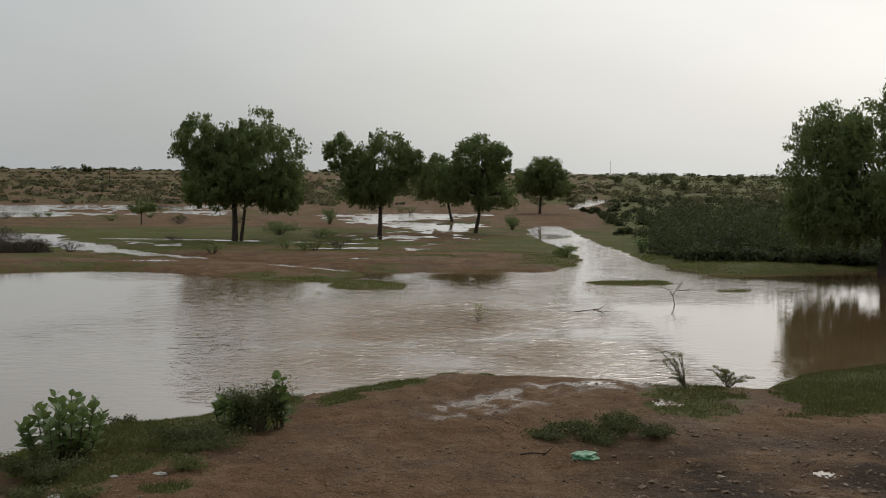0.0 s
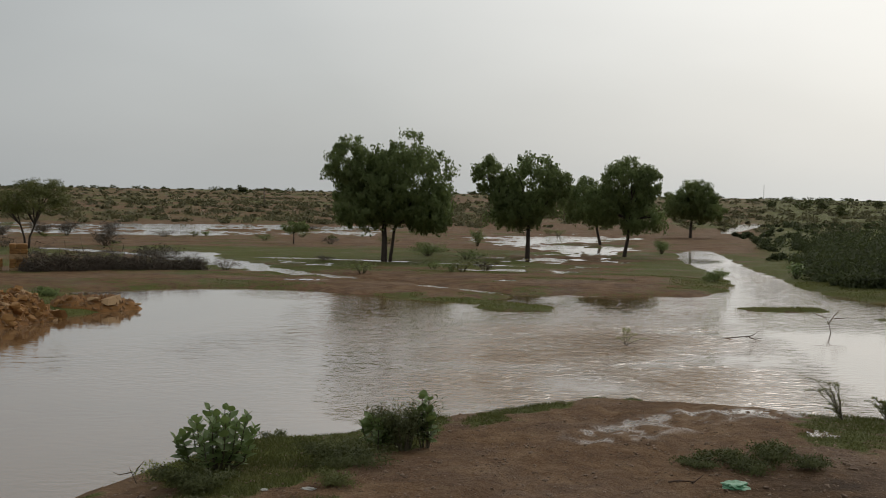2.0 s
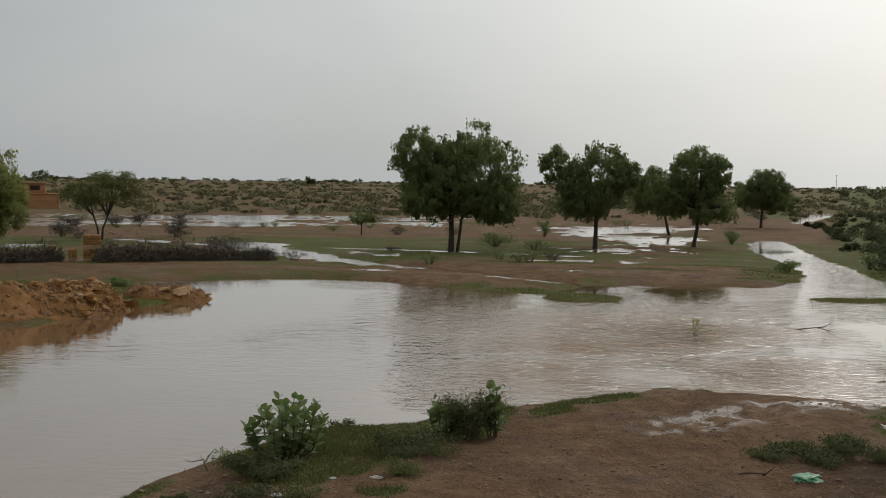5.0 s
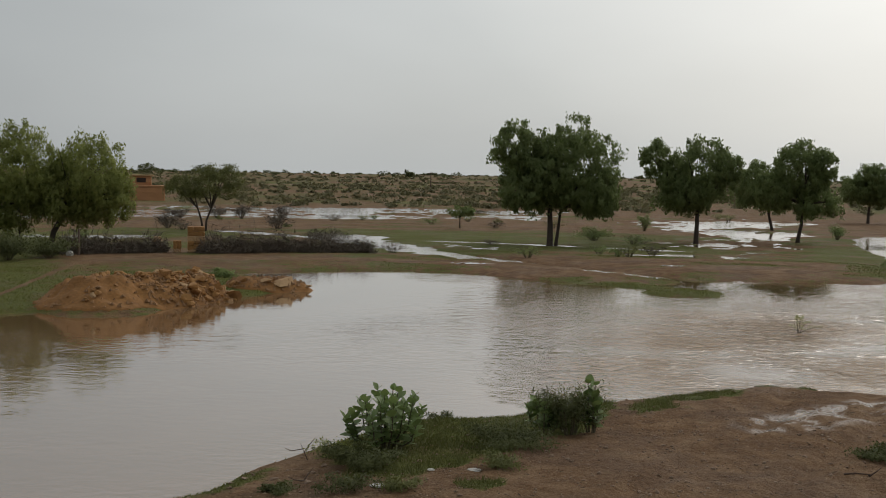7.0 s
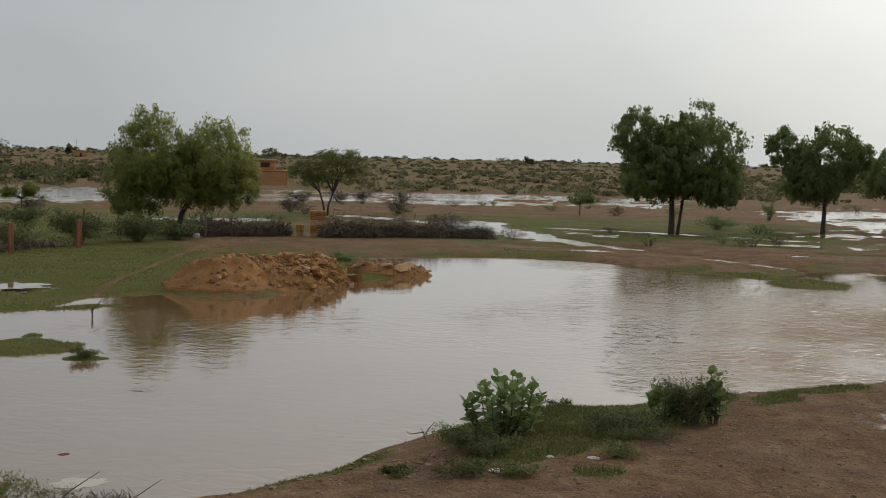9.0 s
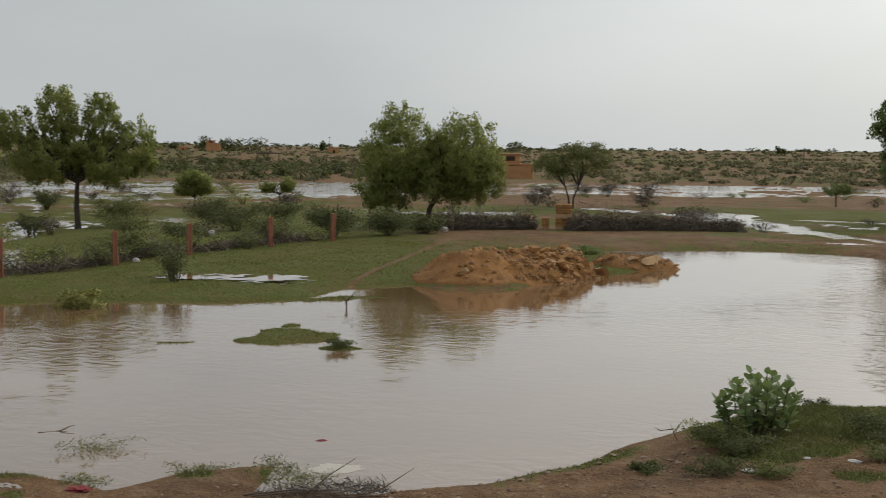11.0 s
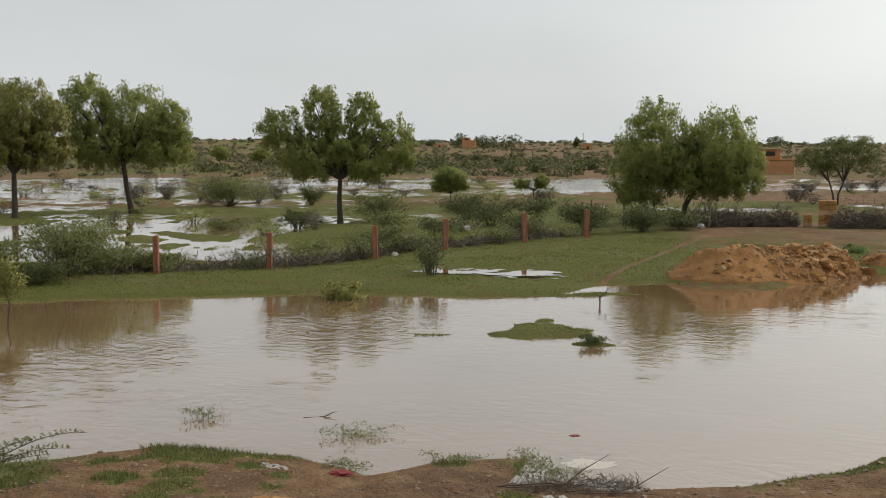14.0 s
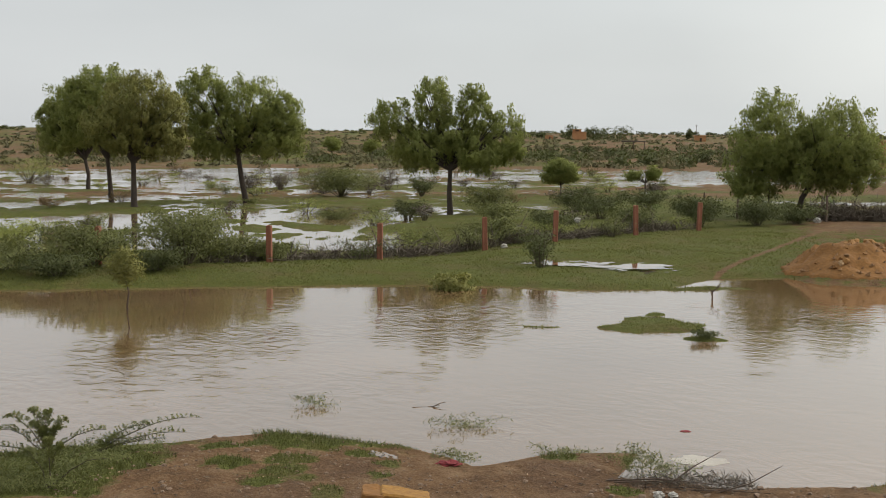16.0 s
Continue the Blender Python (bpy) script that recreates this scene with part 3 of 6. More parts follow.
def build_water():
    rings = np.concatenate([[2.0, 6.0], np.geomspace(9, 230, 130)])
    x, y, faces = fan(np.arange(-23, 73, 0.4), np.arange(73, 337, 6.0), rings)
    me = fast_mesh("water", np.stack([x, y, np.zeros_like(x)], -1), faces, WATER, True)
    race, _, _ = to_segments(x, y, [(9, 75), (8.2, 52), (2.5, 36), (-7, 30), (-16, 24), (-24, 14), (-32, 2)], False)
    quick, _, _ = to_segments(x, y, [(8.5, 75), (7.9, 53), (4.2, 43), (0.3, 35), (1.2, 28)], False)
    still = fbm(x * 0.12, y * 0.12, 71)
    churn = np.exp(-((x - 0.2) / 4.3) ** 4 - ((y - 31) / 8.5) ** 4) * step(-0.5, 0.2, fbm(x * 0.3, y * 0.45, 74))
    lee = np.exp(-np.maximum(-shore_distance(x, y), 0) / 2.6) * step(-30, -20, -np.abs(x + 30)) * (y < 42) * (np.hypot(x, y) > 17) * (1 - step(-22.5, -20.5, x))
    flow = 0.009 + 0.03 * np.exp(-(race / 5) ** 2) * step(-0.15, 0.35, still) + 0.3 * np.exp(-(quick / 2.5) ** 2) * (0.6 + 0.8 * fbm(x * 0.3, y * 0.3, 73)) + 0.55 * churn + 0.05 * step(-13, -8, x) * (1 - step(-1, 2, x)) * step(22, 27, y) * (1 - step(44, 49, y)) + 0.036 * step(0.0, 0.4, fbm(x * 0.17, y * 0.17, 72)) + 0.12 * step(55, 62, np.hypot(x, y)) * step(-0.3, 0.5, fbm(x * 0.25, y * 0.25, 75))
    flow = flow * (1 - 0.9 * np.clip(1.5 * lee, 0, 1))
    at = me.attributes.new("flow", "FLOAT", "POINT")
    at.data.foreach_set("value", flow.astype(np.float32))
    at = me.attributes.new("churn", "FLOAT", "POINT")
    at.data.foreach_set("value", churn.astype(np.float32))
    return tagged(new("water", me), "muddy brown flood water reflecting the grey sky", "water", kind="structure")


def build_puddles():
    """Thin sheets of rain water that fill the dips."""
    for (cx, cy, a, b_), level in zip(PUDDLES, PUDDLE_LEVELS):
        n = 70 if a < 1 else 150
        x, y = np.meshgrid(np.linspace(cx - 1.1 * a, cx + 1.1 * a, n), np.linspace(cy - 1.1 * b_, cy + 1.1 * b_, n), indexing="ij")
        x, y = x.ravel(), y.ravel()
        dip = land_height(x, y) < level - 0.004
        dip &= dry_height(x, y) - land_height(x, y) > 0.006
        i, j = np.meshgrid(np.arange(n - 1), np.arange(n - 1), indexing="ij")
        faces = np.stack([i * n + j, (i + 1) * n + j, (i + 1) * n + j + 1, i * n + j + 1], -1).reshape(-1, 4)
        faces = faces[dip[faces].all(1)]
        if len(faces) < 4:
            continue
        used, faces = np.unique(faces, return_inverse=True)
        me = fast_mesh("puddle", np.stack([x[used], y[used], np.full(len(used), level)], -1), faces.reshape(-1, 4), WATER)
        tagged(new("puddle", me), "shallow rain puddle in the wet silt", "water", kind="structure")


build_ground()
build_water()
build_puddles()


def on_land(x, y):
    return float(land_height(np.array([x]), np.array([y]))[0])


# ---- trees ----
def tube(points, radii, sides=7):
    """A tapering limb along points; returns vertices and quads."""
    pts = [Vector(p) for p in points]
    verts, faces = [], []
    for k, p in enumerate(pts):
        way = (pts[min(k + 1, len(pts) - 1)] - pts[max(k - 1, 0)]).normalized()
        side = way.orthogonal().normalized()
        other = way.cross(side)
        for s in range(sides):
            a = 2 * math.pi * s / sides
            verts.append(p + float(radii[k]) * (math.cos(a) * side + math.sin(a) * other))
    for k in range(len(pts) - 1):
        for s in range(sides):
            t = (s + 1) % sides
            faces.append((k * sides + s, k * sides + t, (k + 1) * sides + t, (k + 1) * sides + s))
    return verts, faces


def joined(pieces):
    verts, faces = [], []
    for v, f in pieces:
        n = len(verts)
        verts.extend([tuple(p) for p in v])
        faces.extend([tuple(i + n for i in q) for q in f])
    return np.array(verts), np.array(faces)


def sprays(rng, centres, spread, per, length, width, droop):
    """Leaf sprays round clump centres: slim diamonds that hang by droop (0: any way, 1: down)."""
    n = len(centres) * per
    c = np.repeat(centres, per, 0) + np.clip(rng.normal(0, 1, (n, 3)), -1.7, 1.7) * np.repeat(spread, per, 0)
    way = rng.normal(0, 1, (n, 3))
    way /= np.linalg.norm(way, axis=1)[:, None]
    way = way * (1 - droop) + np.array([0, 0, -1.0]) * droop
    way /= np.linalg.norm(way, axis=1)[:, None]
    side = np.cross(way, rng.normal(0, 1, (n, 3)))
    side /= np.linalg.norm(side, axis=1)[:, None] + 1e-9
    ln, wd = length * rng.uniform(0.6, 1.4, (n, 1)), width * rng.uniform(0.6, 1.4, (n, 1))
    verts = np.stack([c - way * ln / 2, c + side * wd / 2, c + way * ln / 2, c - side * wd / 2], 1).reshape(-1, 3)
    return verts, np.arange(n * 4).reshape(n, 4)


def lobe_clumps(rng, lobe, clumps):
    """Clump centres in one rounded lobe of a crown: (x, y, z, half-width, half-depth, half-height)."""
    x, y, z, a, b_, c = lobe
    a, b_, c = 1.07 * a, 1.07 * b_, 1.08 * c
    u = rng.normal(0, 1, (clumps, 3))
    u /= np.linalg.norm(u, axis=1)[:, None]
    u *= rng.uniform(0.3, 1.0, (clumps, 1)) ** 0.45
    u[:, 2] = np.where(u[:, 2] < -0.55, -0.55 + 0.3 * (u[:, 2] + 0.55), u[:, 2])
    uneven = 1 + np.clip(0.09 * rng.normal(0, 1, (clumps, 1)), -0.2, 0.12)
    return np.array([x, y, z]) + u * uneven * np.array([a, b_, c])


def tree(name, x, y, lobes, trunk, leaf, label, seed, droop=0.55, size=(0.19, 0.06), per=64, density=19.0, category="tree", sink=0.05, z=None):
    """trunk: list of (foot x, foot y, fork x, fork y, fork z, foot radius); lobes lie in the tree's own axes, x across the line of sight."""
    rng = np.random.default_rng(seed)
    az = math.atan2(-x, y)
    root = new(name)
    root.matrix_world = Matrix.Translation((x, y, (on_land(x, y) if z is None else z) - sink)) @ Matrix.Rotation(az, 4, "Z")
    tagged(root, label, category)
    wood = []
    forks = []
    for fx, fy, kx, ky, kz, rad in trunk:
        mid = ((fx + kx) / 2 + rng.normal(0, 0.06), (fy + ky) / 2 + rng.normal(0, 0.06), kz * 0.5)
        low = (fx * 0.8 + kx * 0.2, fy, kz * 0.12)
        wood.append(tube([(fx, fy, -0.25), low, mid, (kx, ky, kz)], [rad * 1.25, rad * 0.9, rad * 0.75, rad * 0.62]))
        forks.append(((kx, ky, kz), rad))
    for lobe in lobes:
        start, rad = min(forks, key=lambda f: (f[0][0] - lobe[0]) ** 2 + (f[0][1] - lobe[1]) ** 2)
        for k in range(4):
            a = 2 * math.pi * (k + rng.uniform(0, 0.8)) / 4
            end = (lobe[0] + 0.6 * lobe[3] * math.cos(a), lobe[1] + 0.6 * lobe[4] * math.sin(a), lobe[2] + lobe[5] * rng.uniform(0.0, 0.55))
            mid = tuple(s * 0.45 + e * 0.55 + rng.normal(0, 0.08) for s, e in zip(start, end))
            wood.append(tube([start, mid, end], [rad * 0.6, rad * 0.3, rad * 0.08], 5))
            for _ in range(2):
                tip = tuple(m + float(np.clip(rng.normal(0, 0.35), -0.45, 0.45)) * q for m, q in zip(end, (lobe[3], lobe[4], lobe[5] * 0.6)))
                wood.append(tube([mid, tip], [rad * 0.2, rad * 0.04], 4))
    v, f = joined(wood)
    part("trunk", fast_mesh("trunk", v, f, BARK, True), root)
    vs, fs, ns, n = [], [], [], 0
    for lobe in lobes:
        count = max(12, int(density * (lobe[3] * lobe[4] + lobe[3] * lobe[5] + lobe[4] * lobe[5])))
        centres = lobe_clumps(rng, lobe, count)
        spread = np.tile([0.2, 0.2, 0.17], (count, 1)) * rng.uniform(0.6, 1.25, (count, 1)) * (0.45 + 0.32 * min(lobe[3], 1.6))
        if droop > 0.3:
            hung = rng.uniform(0, 1, count) < 0.5
            fall = rng.uniform(0.1, 0.4, count) * hung * np.where(centres[:, 2] < lobe[2] + 0.3 * lobe[5], 1.0, 0.35)
            centres[:, 2] -= fall
            spread = np.where(hung[:, None], spread * np.array([0.65, 0.65, 1.45]), spread)
        v, f = sprays(rng, centres, spread, per, size[0], size[1], droop)
        mid = v[f].mean(1)
        out = (mid - np.repeat(centres, per, 0)) / 0.24 + (mid - np.array(lobe[:3])) / np.array(lobe[3:6])
        out /= np.linalg.norm(out, axis=1)[:, None] + 1e-9
        f, normal = rounded(v, f, out, 0.95)
        vs.append(v), fs.append(f + n), ns.append(normal)
        n += len(v)
    part("crown", fast_mesh("crown", np.concatenate(vs), np.concatenate(fs), leaf, True, np.concatenate(ns)), root)
    return root


def bush_points(rng, x, y, base, width, height, leaves):
    """Leaves in several uneven clumps."""
    heads = rng.normal(0, 1, (6, 3))
    heads /= np.linalg.norm(heads, axis=1)[:, None]
    heads *= rng.uniform(0.35, 0.75, (6, 1))
    u = rng.normal(0, 1, (leaves, 3))
    u /= np.linalg.norm(u, axis=1)[:, None]
    u *= rng.uniform(0.3, 1.0, (leaves, 1)) ** 0.5 * 0.5
    u += heads[rng.integers(0, 6, leaves)]
    p = np.array([x, y, base + height * 0.42]) + u * np.array([width / 2, width / 2, height * 0.52])
    p[:, 2] = np.maximum(p[:, 2], base)
    return p


def scrub_field(name, label, spots, leaf, seed, category):
    """Many bushes that nobody could count, as one mesh: spots of (x, y, width, height, leaves, leaf size)."""
    rng = np.random.default_rng(seed)
    vs, fs, ns, n = [], [], [], 0
    hs = land_height(np.array([s[0] for s in spots]), np.array([s[1] for s in spots]))
    for (x, y, w, h, count, leaf_size), base in zip(spots, hs):
        pts = bush_points(rng, x, y, base - 0.08 * h, w, h, count)
        v, f = sprays(rng, pts, np.full((count, 3), 0.04 * w), 1, leaf_size * 1.3, leaf_size * 0.8, 0.1)
        out = (v[f].mean(1) - np.array([x, y, base])) / np.array([w, w, h])
        out /= np.linalg.norm(out, axis=1)[:, None] + 1e-9
        out = out * 0.35 + np.array([0, 0, 0.65])
        f, normal = rounded(v, f, out, 0.97)
        vs.append(v), fs.append(f + n), ns.append(normal)
        n += len(v)
    ob = new(name, fast_mesh(name, np.concatenate(vs), np.concatenate(fs), leaf, True, np.concatenate(ns)))
    return tagged(ob, label, category, kind="stuff")


TREES = [
    (("acacia_tree", -12.1, 72.9, [(1.35, 0, 4.7, 2.45, 2.3, 2.65), (-2.15, 0.3, 5.9, 1.4, 1.5, 1.55), (2.4, -0.2, 3.3, 1.6, 1.8, 1.2), (-1.5, 0.2, 3.6, 1.75, 1.8, 1.35), (-0.3, 0, 4.4, 1.6, 1.8, 1.6)],
      [(-0.1, 0, -0.15, 0, 2.6, 0.22), (0.2, 0.1, 0.5, 0.2, 2.4, 0.12)], LEAF_DARK, "large dark green khejri tree with a drooping rounded crown", 1), {"size": (0.2, 0.085)}),
    (("acacia_tree", -4.1, 80.2, [(0.35, 0, 4.6, 1.85, 1.8, 2.0), (-2.6, 0.2, 5.4, 0.95, 1.0, 1.1), (1.8, 0, 4.9, 0.85, 1.0, 1.2), (-0.7, 0, 3.2, 1.8, 1.7, 1.05), (-1.5, 0, 4.4, 1.0, 1.1, 1.0)],
      [(0, 0, 0.05, 0, 2.4, 0.18)], LEAF_DARK, "dark green khejri tree with a ragged spreading crown", 2), {"size": (0.2, 0.085)}),
    (("acacia_tree", 2.2, 84.7, [(0.0, 0, 4.7, 1.7, 1.6, 1.7), (1.4, 0, 5.0, 1.0, 1.0, 1.1), (-1.4, 0.2, 3.6, 1.3, 1.4, 1.3), (1.2, -0.3, 2.7, 1.5, 1.2, 0.8)],
      [(0, 0, 0.2, 0, 2.5, 0.15)], LEAF_DARK, "dark green khejri tree with a high lopsided crown", 3), {"size": (0.2, 0.085)}),
    (("acacia_tree", 0.0, 104.0, [(-0.6, 0, 3.6, 1.8, 1.8, 1.9), (0.8, 0, 3.0, 1.5, 1.5, 1.2)],
      [(0.8, 0, 0.3, 0, 2.0, 0.14)], LEAF_DARK, "smaller dark khejri tree behind others on wet ground", 4), {"size": (0.2, 0.085)}),
    (("acacia_tree", 10.0, 129.5, [(0.6, 0, 4.4, 1.9, 1.8, 1.4), (-0.6, 0, 3.4, 2.2, 2.0, 1.4), (1.5, 0, 2.9, 2.0, 1.8, 1.0)],
      [(0, 0, 0.2, 0, 2.2, 0.17)], LEAF_DARK, "dark khejri tree beside the stream's upper reach", 5), {"size": (0.2, 0.085)}),
    (("acacia_tree", 18.3, 52.0, [(0.0, 0, 4.8, 3.0, 2.4, 2.8), (-2.2, 0.2, 5.2, 1.85, 1.7, 2.3), (2.3, 0.4, 7.1, 2.8, 2.2, 2.5), (-1.9, -0.3, 3.1, 2.0, 1.8, 1.3), (1.4, -0.3, 3.2, 2.8, 1.8, 1.4)],
      [(0, 0, 0.2, 0, 2.4, 0.22), (0.6, 0.2, 1.6, 0.3, 2.6, 0.15)], LEAF_DARK, "big dark thorn tree with a dense crown at the water's edge", 6), {"size": (0.16, 0.07)}),
    (("small_tree", -22.5, 92.7, [(0.1, 0, 1.35, 0.9, 0.85, 0.42)], [(0, 0, 0, 0, 0.9, 0.06)], LEAF_DARK, "small dark shrubby tree on bare silt", 7), {"droop": 0.1}),
    (("acacia_tree", -31.4, 50.7, [(-1.4, 0, 3.6, 1.8, 1.7, 2.0), (1.4, 0, 3.4, 1.8, 1.7, 1.9), (2.2, 0, 2.5, 1.5, 1.4, 1.1), (-2.0, 0, 2.2, 1.5, 1.5, 1.2), (0.3, 0.2, 2.7, 1.9, 1.8, 1.3)],
      [(-0.35, 0, 0.5, 0, 1.9, 0.17), (-1.35, 0.1, -1.5, 0, 2.0, 0.07)], LEAF, "green khejri tree with a leaning trunk over turf", 8), {"droop": 0.5}),
    (("acacia_tree", -46.0, 42.1, [(-0.8, 0, 5.6, 1.0, 1.1, 1.2), (-2.75, 0, 4.8, 1.05, 1.0, 0.95), (2.7, 0, 4.0, 0.95, 1.0, 1.35), (-1.4, 0.2, 3.4, 1.5, 1.5, 0.95), (1.15, 0.2, 5.3, 0.8, 1.0, 1.3), (1.2, 0.1, 3.3, 1.4, 1.4, 1.0), (0.0, 0.0, 4.0, 1.0, 1.2, 1.0)],
      [(0, 0, 0, 0, 2.3, 0.17)], LEAF, "green khejri tree with an open ragged crown standing by pools", 9), {"droop": 0.5}),
    (("acacia_tree", -61.1, 39.9, [(-2.3, 0, 6.0, 1.4, 1.4, 1.5), (0.2, 0, 5.7, 1.9, 1.8, 1.5), (2.2, 0, 5.0, 1.15, 1.3, 1.5), (-1.7, 0, 4.1, 1.8, 1.7, 1.2), (1.5, 0, 4.0, 1.9, 1.7, 1.3)],
      [(0.1, 0, -0.4, 0, 3.0, 0.2)], LEAF, "green khejri tree standing in shallow flood water", 10), {"droop": 0.5}),
    (("acacia_tree", -61.3, 32.9, [(0.4, 0, 5.3, 2.0, 1.9, 1.9), (1.9, 0, 4.9, 1.0, 1.3, 1.4), (-0.8, 0, 4.4, 1.7, 1.7, 1.4), (1.4, 0, 3.7, 1.4, 1.4, 0.9)],
      [(0, 0, 0, 0, 2.5, 0.2)], LEAF_YELLOW, "yellow-green khejri tree in flooded turf", 11), {"droop": 0.5}),
    (("acacia_tree", -66.9, 34.5, [(-0.3, 0, 6.0, 2.0, 1.9, 1.9), (-1.6, 0, 5.2, 1.5, 1.5, 1.8), (0.6, 0, 4.4, 1.7, 1.6, 1.3)],
      [(0, 0, -0.2, 0, 2.7, 0.18)], LEAF, "tall green khejri tree among flooded pools", 12), {"droop": 0.5}),
    (("acacia_tree", -82.3, 40.7, [(-1.0, 0, 5.7, 1.8, 1.8, 2.0), (-2.5, 0, 5.1, 1.0, 1.1, 1.2), (-1.8, 0, 3.8, 1.5, 1.6, 1.2), (0.4, 0, 4.2, 1.6, 1.6, 1.5)],
      [(0, 0, -0.2, 0, 2.2, 0.18)], LEAF, "green khejri tree behind others on a turf bank", 13), {"droop": 0.5}),
    (("umbrella_tree", -36.5, 77.2, [(0.5, 0, 3.2, 2.3, 2.1, 0.95), (-1.2, 0, 3.0, 1.4, 1.4, 0.7), (1.0, 0, 4.0, 1.3, 1.3, 0.6)],
      [(0, 0, -0.4, 0, 1.6, 0.09), (0.05, 0, 0.5, 0, 1.6, 0.09)], MESQUITE, "umbrella-shaped thorn tree with forked stem beside pools", 14), {"droop": 0.1, "density": 12.0, "size": (0.16, 0.045)}),
]
for spec in TREES:
    tree(*spec[0], **spec[1])


def far_scrub():
    rng = np.random.default_rng(5)
    spots = []
    while len(spots) < 4600:
        az, r = rng.uniform(-23, 73), math.exp(rng.uniform(math.log(150), math.log(1700)))
        x, y = -r * math.sin(radians(az)), r * math.cos(radians(az))
        keep = 0.8 + 0.7 * float(fbm(np.array([x * 0.012]), np.array([y * 0.012]), 91)[0])
        if rng.uniform() > keep or (r < 190 and rng.uniform() > 0.6):
            continue
        if abs(az - 28.1) < 1.6 and r < 215:
            continue
        h = rng.uniform(0.35, 1.1) * (1.0 if rng.uniform() > 0.06 else 1.9)
        spots.append((x, y, h * rng.uniform(2.2, 5.5), h, 52 if r < 350 else 20, 0.15 + r * 0.0012))
    scrub_field("far_scrub", "low grey-green desert scrub across the far plain", spots, SCRUB, 6, "scrub")


far_scrub()


def thicket():
    """Low scrub by the stream that grows taller to the east and thins out towards the plain."""
    rng = np.random.default_rng(15)
    spots = [(18.2, 72.5, 5.0, 3.3, 900, 0.12), (17.8, 80.0, 4.4, 3.0, 800, 0.12), (18.4, 66.0, 4.5, 3.4, 900, 0.12), (21.5, 70.0, 5.0, 3.6, 900, 0.12), (15.0, 88.0, 4.0, 2.4, 700, 0.12)]
    while len(spots) < 540:
        a, r = rng.uniform(4.5, 23), 58 + 150 * rng.uniform() ** 1.9
        x, y = r * math.sin(radians(a)), r * math.cos(radians(a))
        if x < 11.6 + 0.035 * max(0, y - 60) + 4 * float(fbm(np.array([x * 0.05]), np.array([y * 0.05]), 95)[0]):
            continue
        to_run, _, _ = to_segments(np.array([x]), np.array([y]), RUNS[2][0], False)
        if to_run[0] < 4.0 or (r > 105 and rng.uniform() > 0.75):
            continue
        tall = float(step(7.5, 13, a)) * (1 - 0.75 * float(step(95, 140, r))) * float(step(58, 64, r))
        h = rng.uniform(0.4, 1.05) + tall * rng.uniform(0.15, 1.0) * 2.1
        spots.append((x, y, h * rng.uniform(1.3, 2.4), h, 270, 0.09 + r * 0.0005))
    scrub_field("thicket", "dense dark green thorn scrub beside the stream", spots, THICKET, 16, "scrub")


thicket()


# ---- more materials ----
EARTH = material("dug_orange_earth", (0.34, 0.162, 0.046), (0.15, 0.069, 0.023), 0.95, 1.4, 12.0, 1.0)
ROCK = material("ochre_rubble", (0.45, 0.235, 0.074), (0.17, 0.08, 0.028), 0.9, 3.0, 18.0, 0.6, 0.6, 0, "object")
GRAVEL = material("ochre_gravel", (0.36, 0.2, 0.085), (0.12, 0.06, 0.028), 0.9, 3.0, 18.0, 0.3, 0.6, 0, "island")
ROCK_PALE = material("pale_sandstone", (0.5, 0.33, 0.17), (0.33, 0.2, 0.1), 0.9, 3.0, 18.0, 0.5)
PEBBLE = material("bank_pebbles", (0.36, 0.25, 0.165), (0.085, 0.05, 0.033), 0.85, 1.5, 30.0, 0.3, 0.7, 0, "island")
MUD_WALL = material("mud_plaster", (0.47, 0.24, 0.11), (0.33, 0.16, 0.075), 0.95, 0.6, 8.0, 0.4)
# near-black colour that stands in for the shade inside house openings
OPENING_SHADE = material("painted_opening_shade", (0.05, 0.035, 0.025), (0.03, 0.02, 0.015), 0.95, 2.0, 20.0, 0)
STEM = material("green_brown_stem", (0.13, 0.11, 0.06), (0.06, 0.05, 0.03), 0.8, 6.0, 50.0, 0.3)
PLASTIC_GREEN = material("green_plastic", (0.16, 0.4, 0.22), (0.09, 0.26, 0.14), 0.45, 8.0, 60.0, 0.3)
PLASTIC_WHITE = material("white_plastic", (0.55, 0.53, 0.48), (0.36, 0.34, 0.3), 0.45, 8.0, 60.0, 0.3)
CLOTH_RED = material("red_cloth", (0.33, 0.03, 0.035), (0.09, 0.013, 0.016), 0.85, 10.0, 80.0, 0.4)
FOAM = material("river_foam", (0.6, 0.57, 0.51), (0.42, 0.37, 0.31), 0.9, 8.0, 60.0, 0.5)
YELLOW_PAINT = material("worn_yellow_paint", (0.45, 0.235, 0.045), (0.2, 0.095, 0.035), 0.9, 9.0, 30.0, 0.4, 0.45)
DRY_REED = material("straw_brown_reed", (0.3, 0.2, 0.095), (0.15, 0.1, 0.048), 0.85, 1.0, 8.0, 0, 0.6, 0.3, "island")
CHIP = material("bark_and_leaf_chips", (0.4, 0.28, 0.17), (0.045, 0.03, 0.02), 0.9, 1.5, 30.0, 0.3, 0.35, 0, "island")
WOOD_GREY = material("weathered_wood", (0.17, 0.12, 0.09), (0.08, 0.055, 0.04), 0.95, 5.0, 50.0, 0.6)


def root_at(name, x, y, label, category, group="", turn=None, z=None, sink=0.0):
    az = math.atan2(-x, y) if turn is None else radians(turn)
    ob = new(name)
    ob.matrix_world = Matrix.Translation((x, y, (on_land(x, y) if z is None else z) - sink)) @ Matrix.Rotation(az, 4, "Z")
    return tagged(ob, label, category, group)


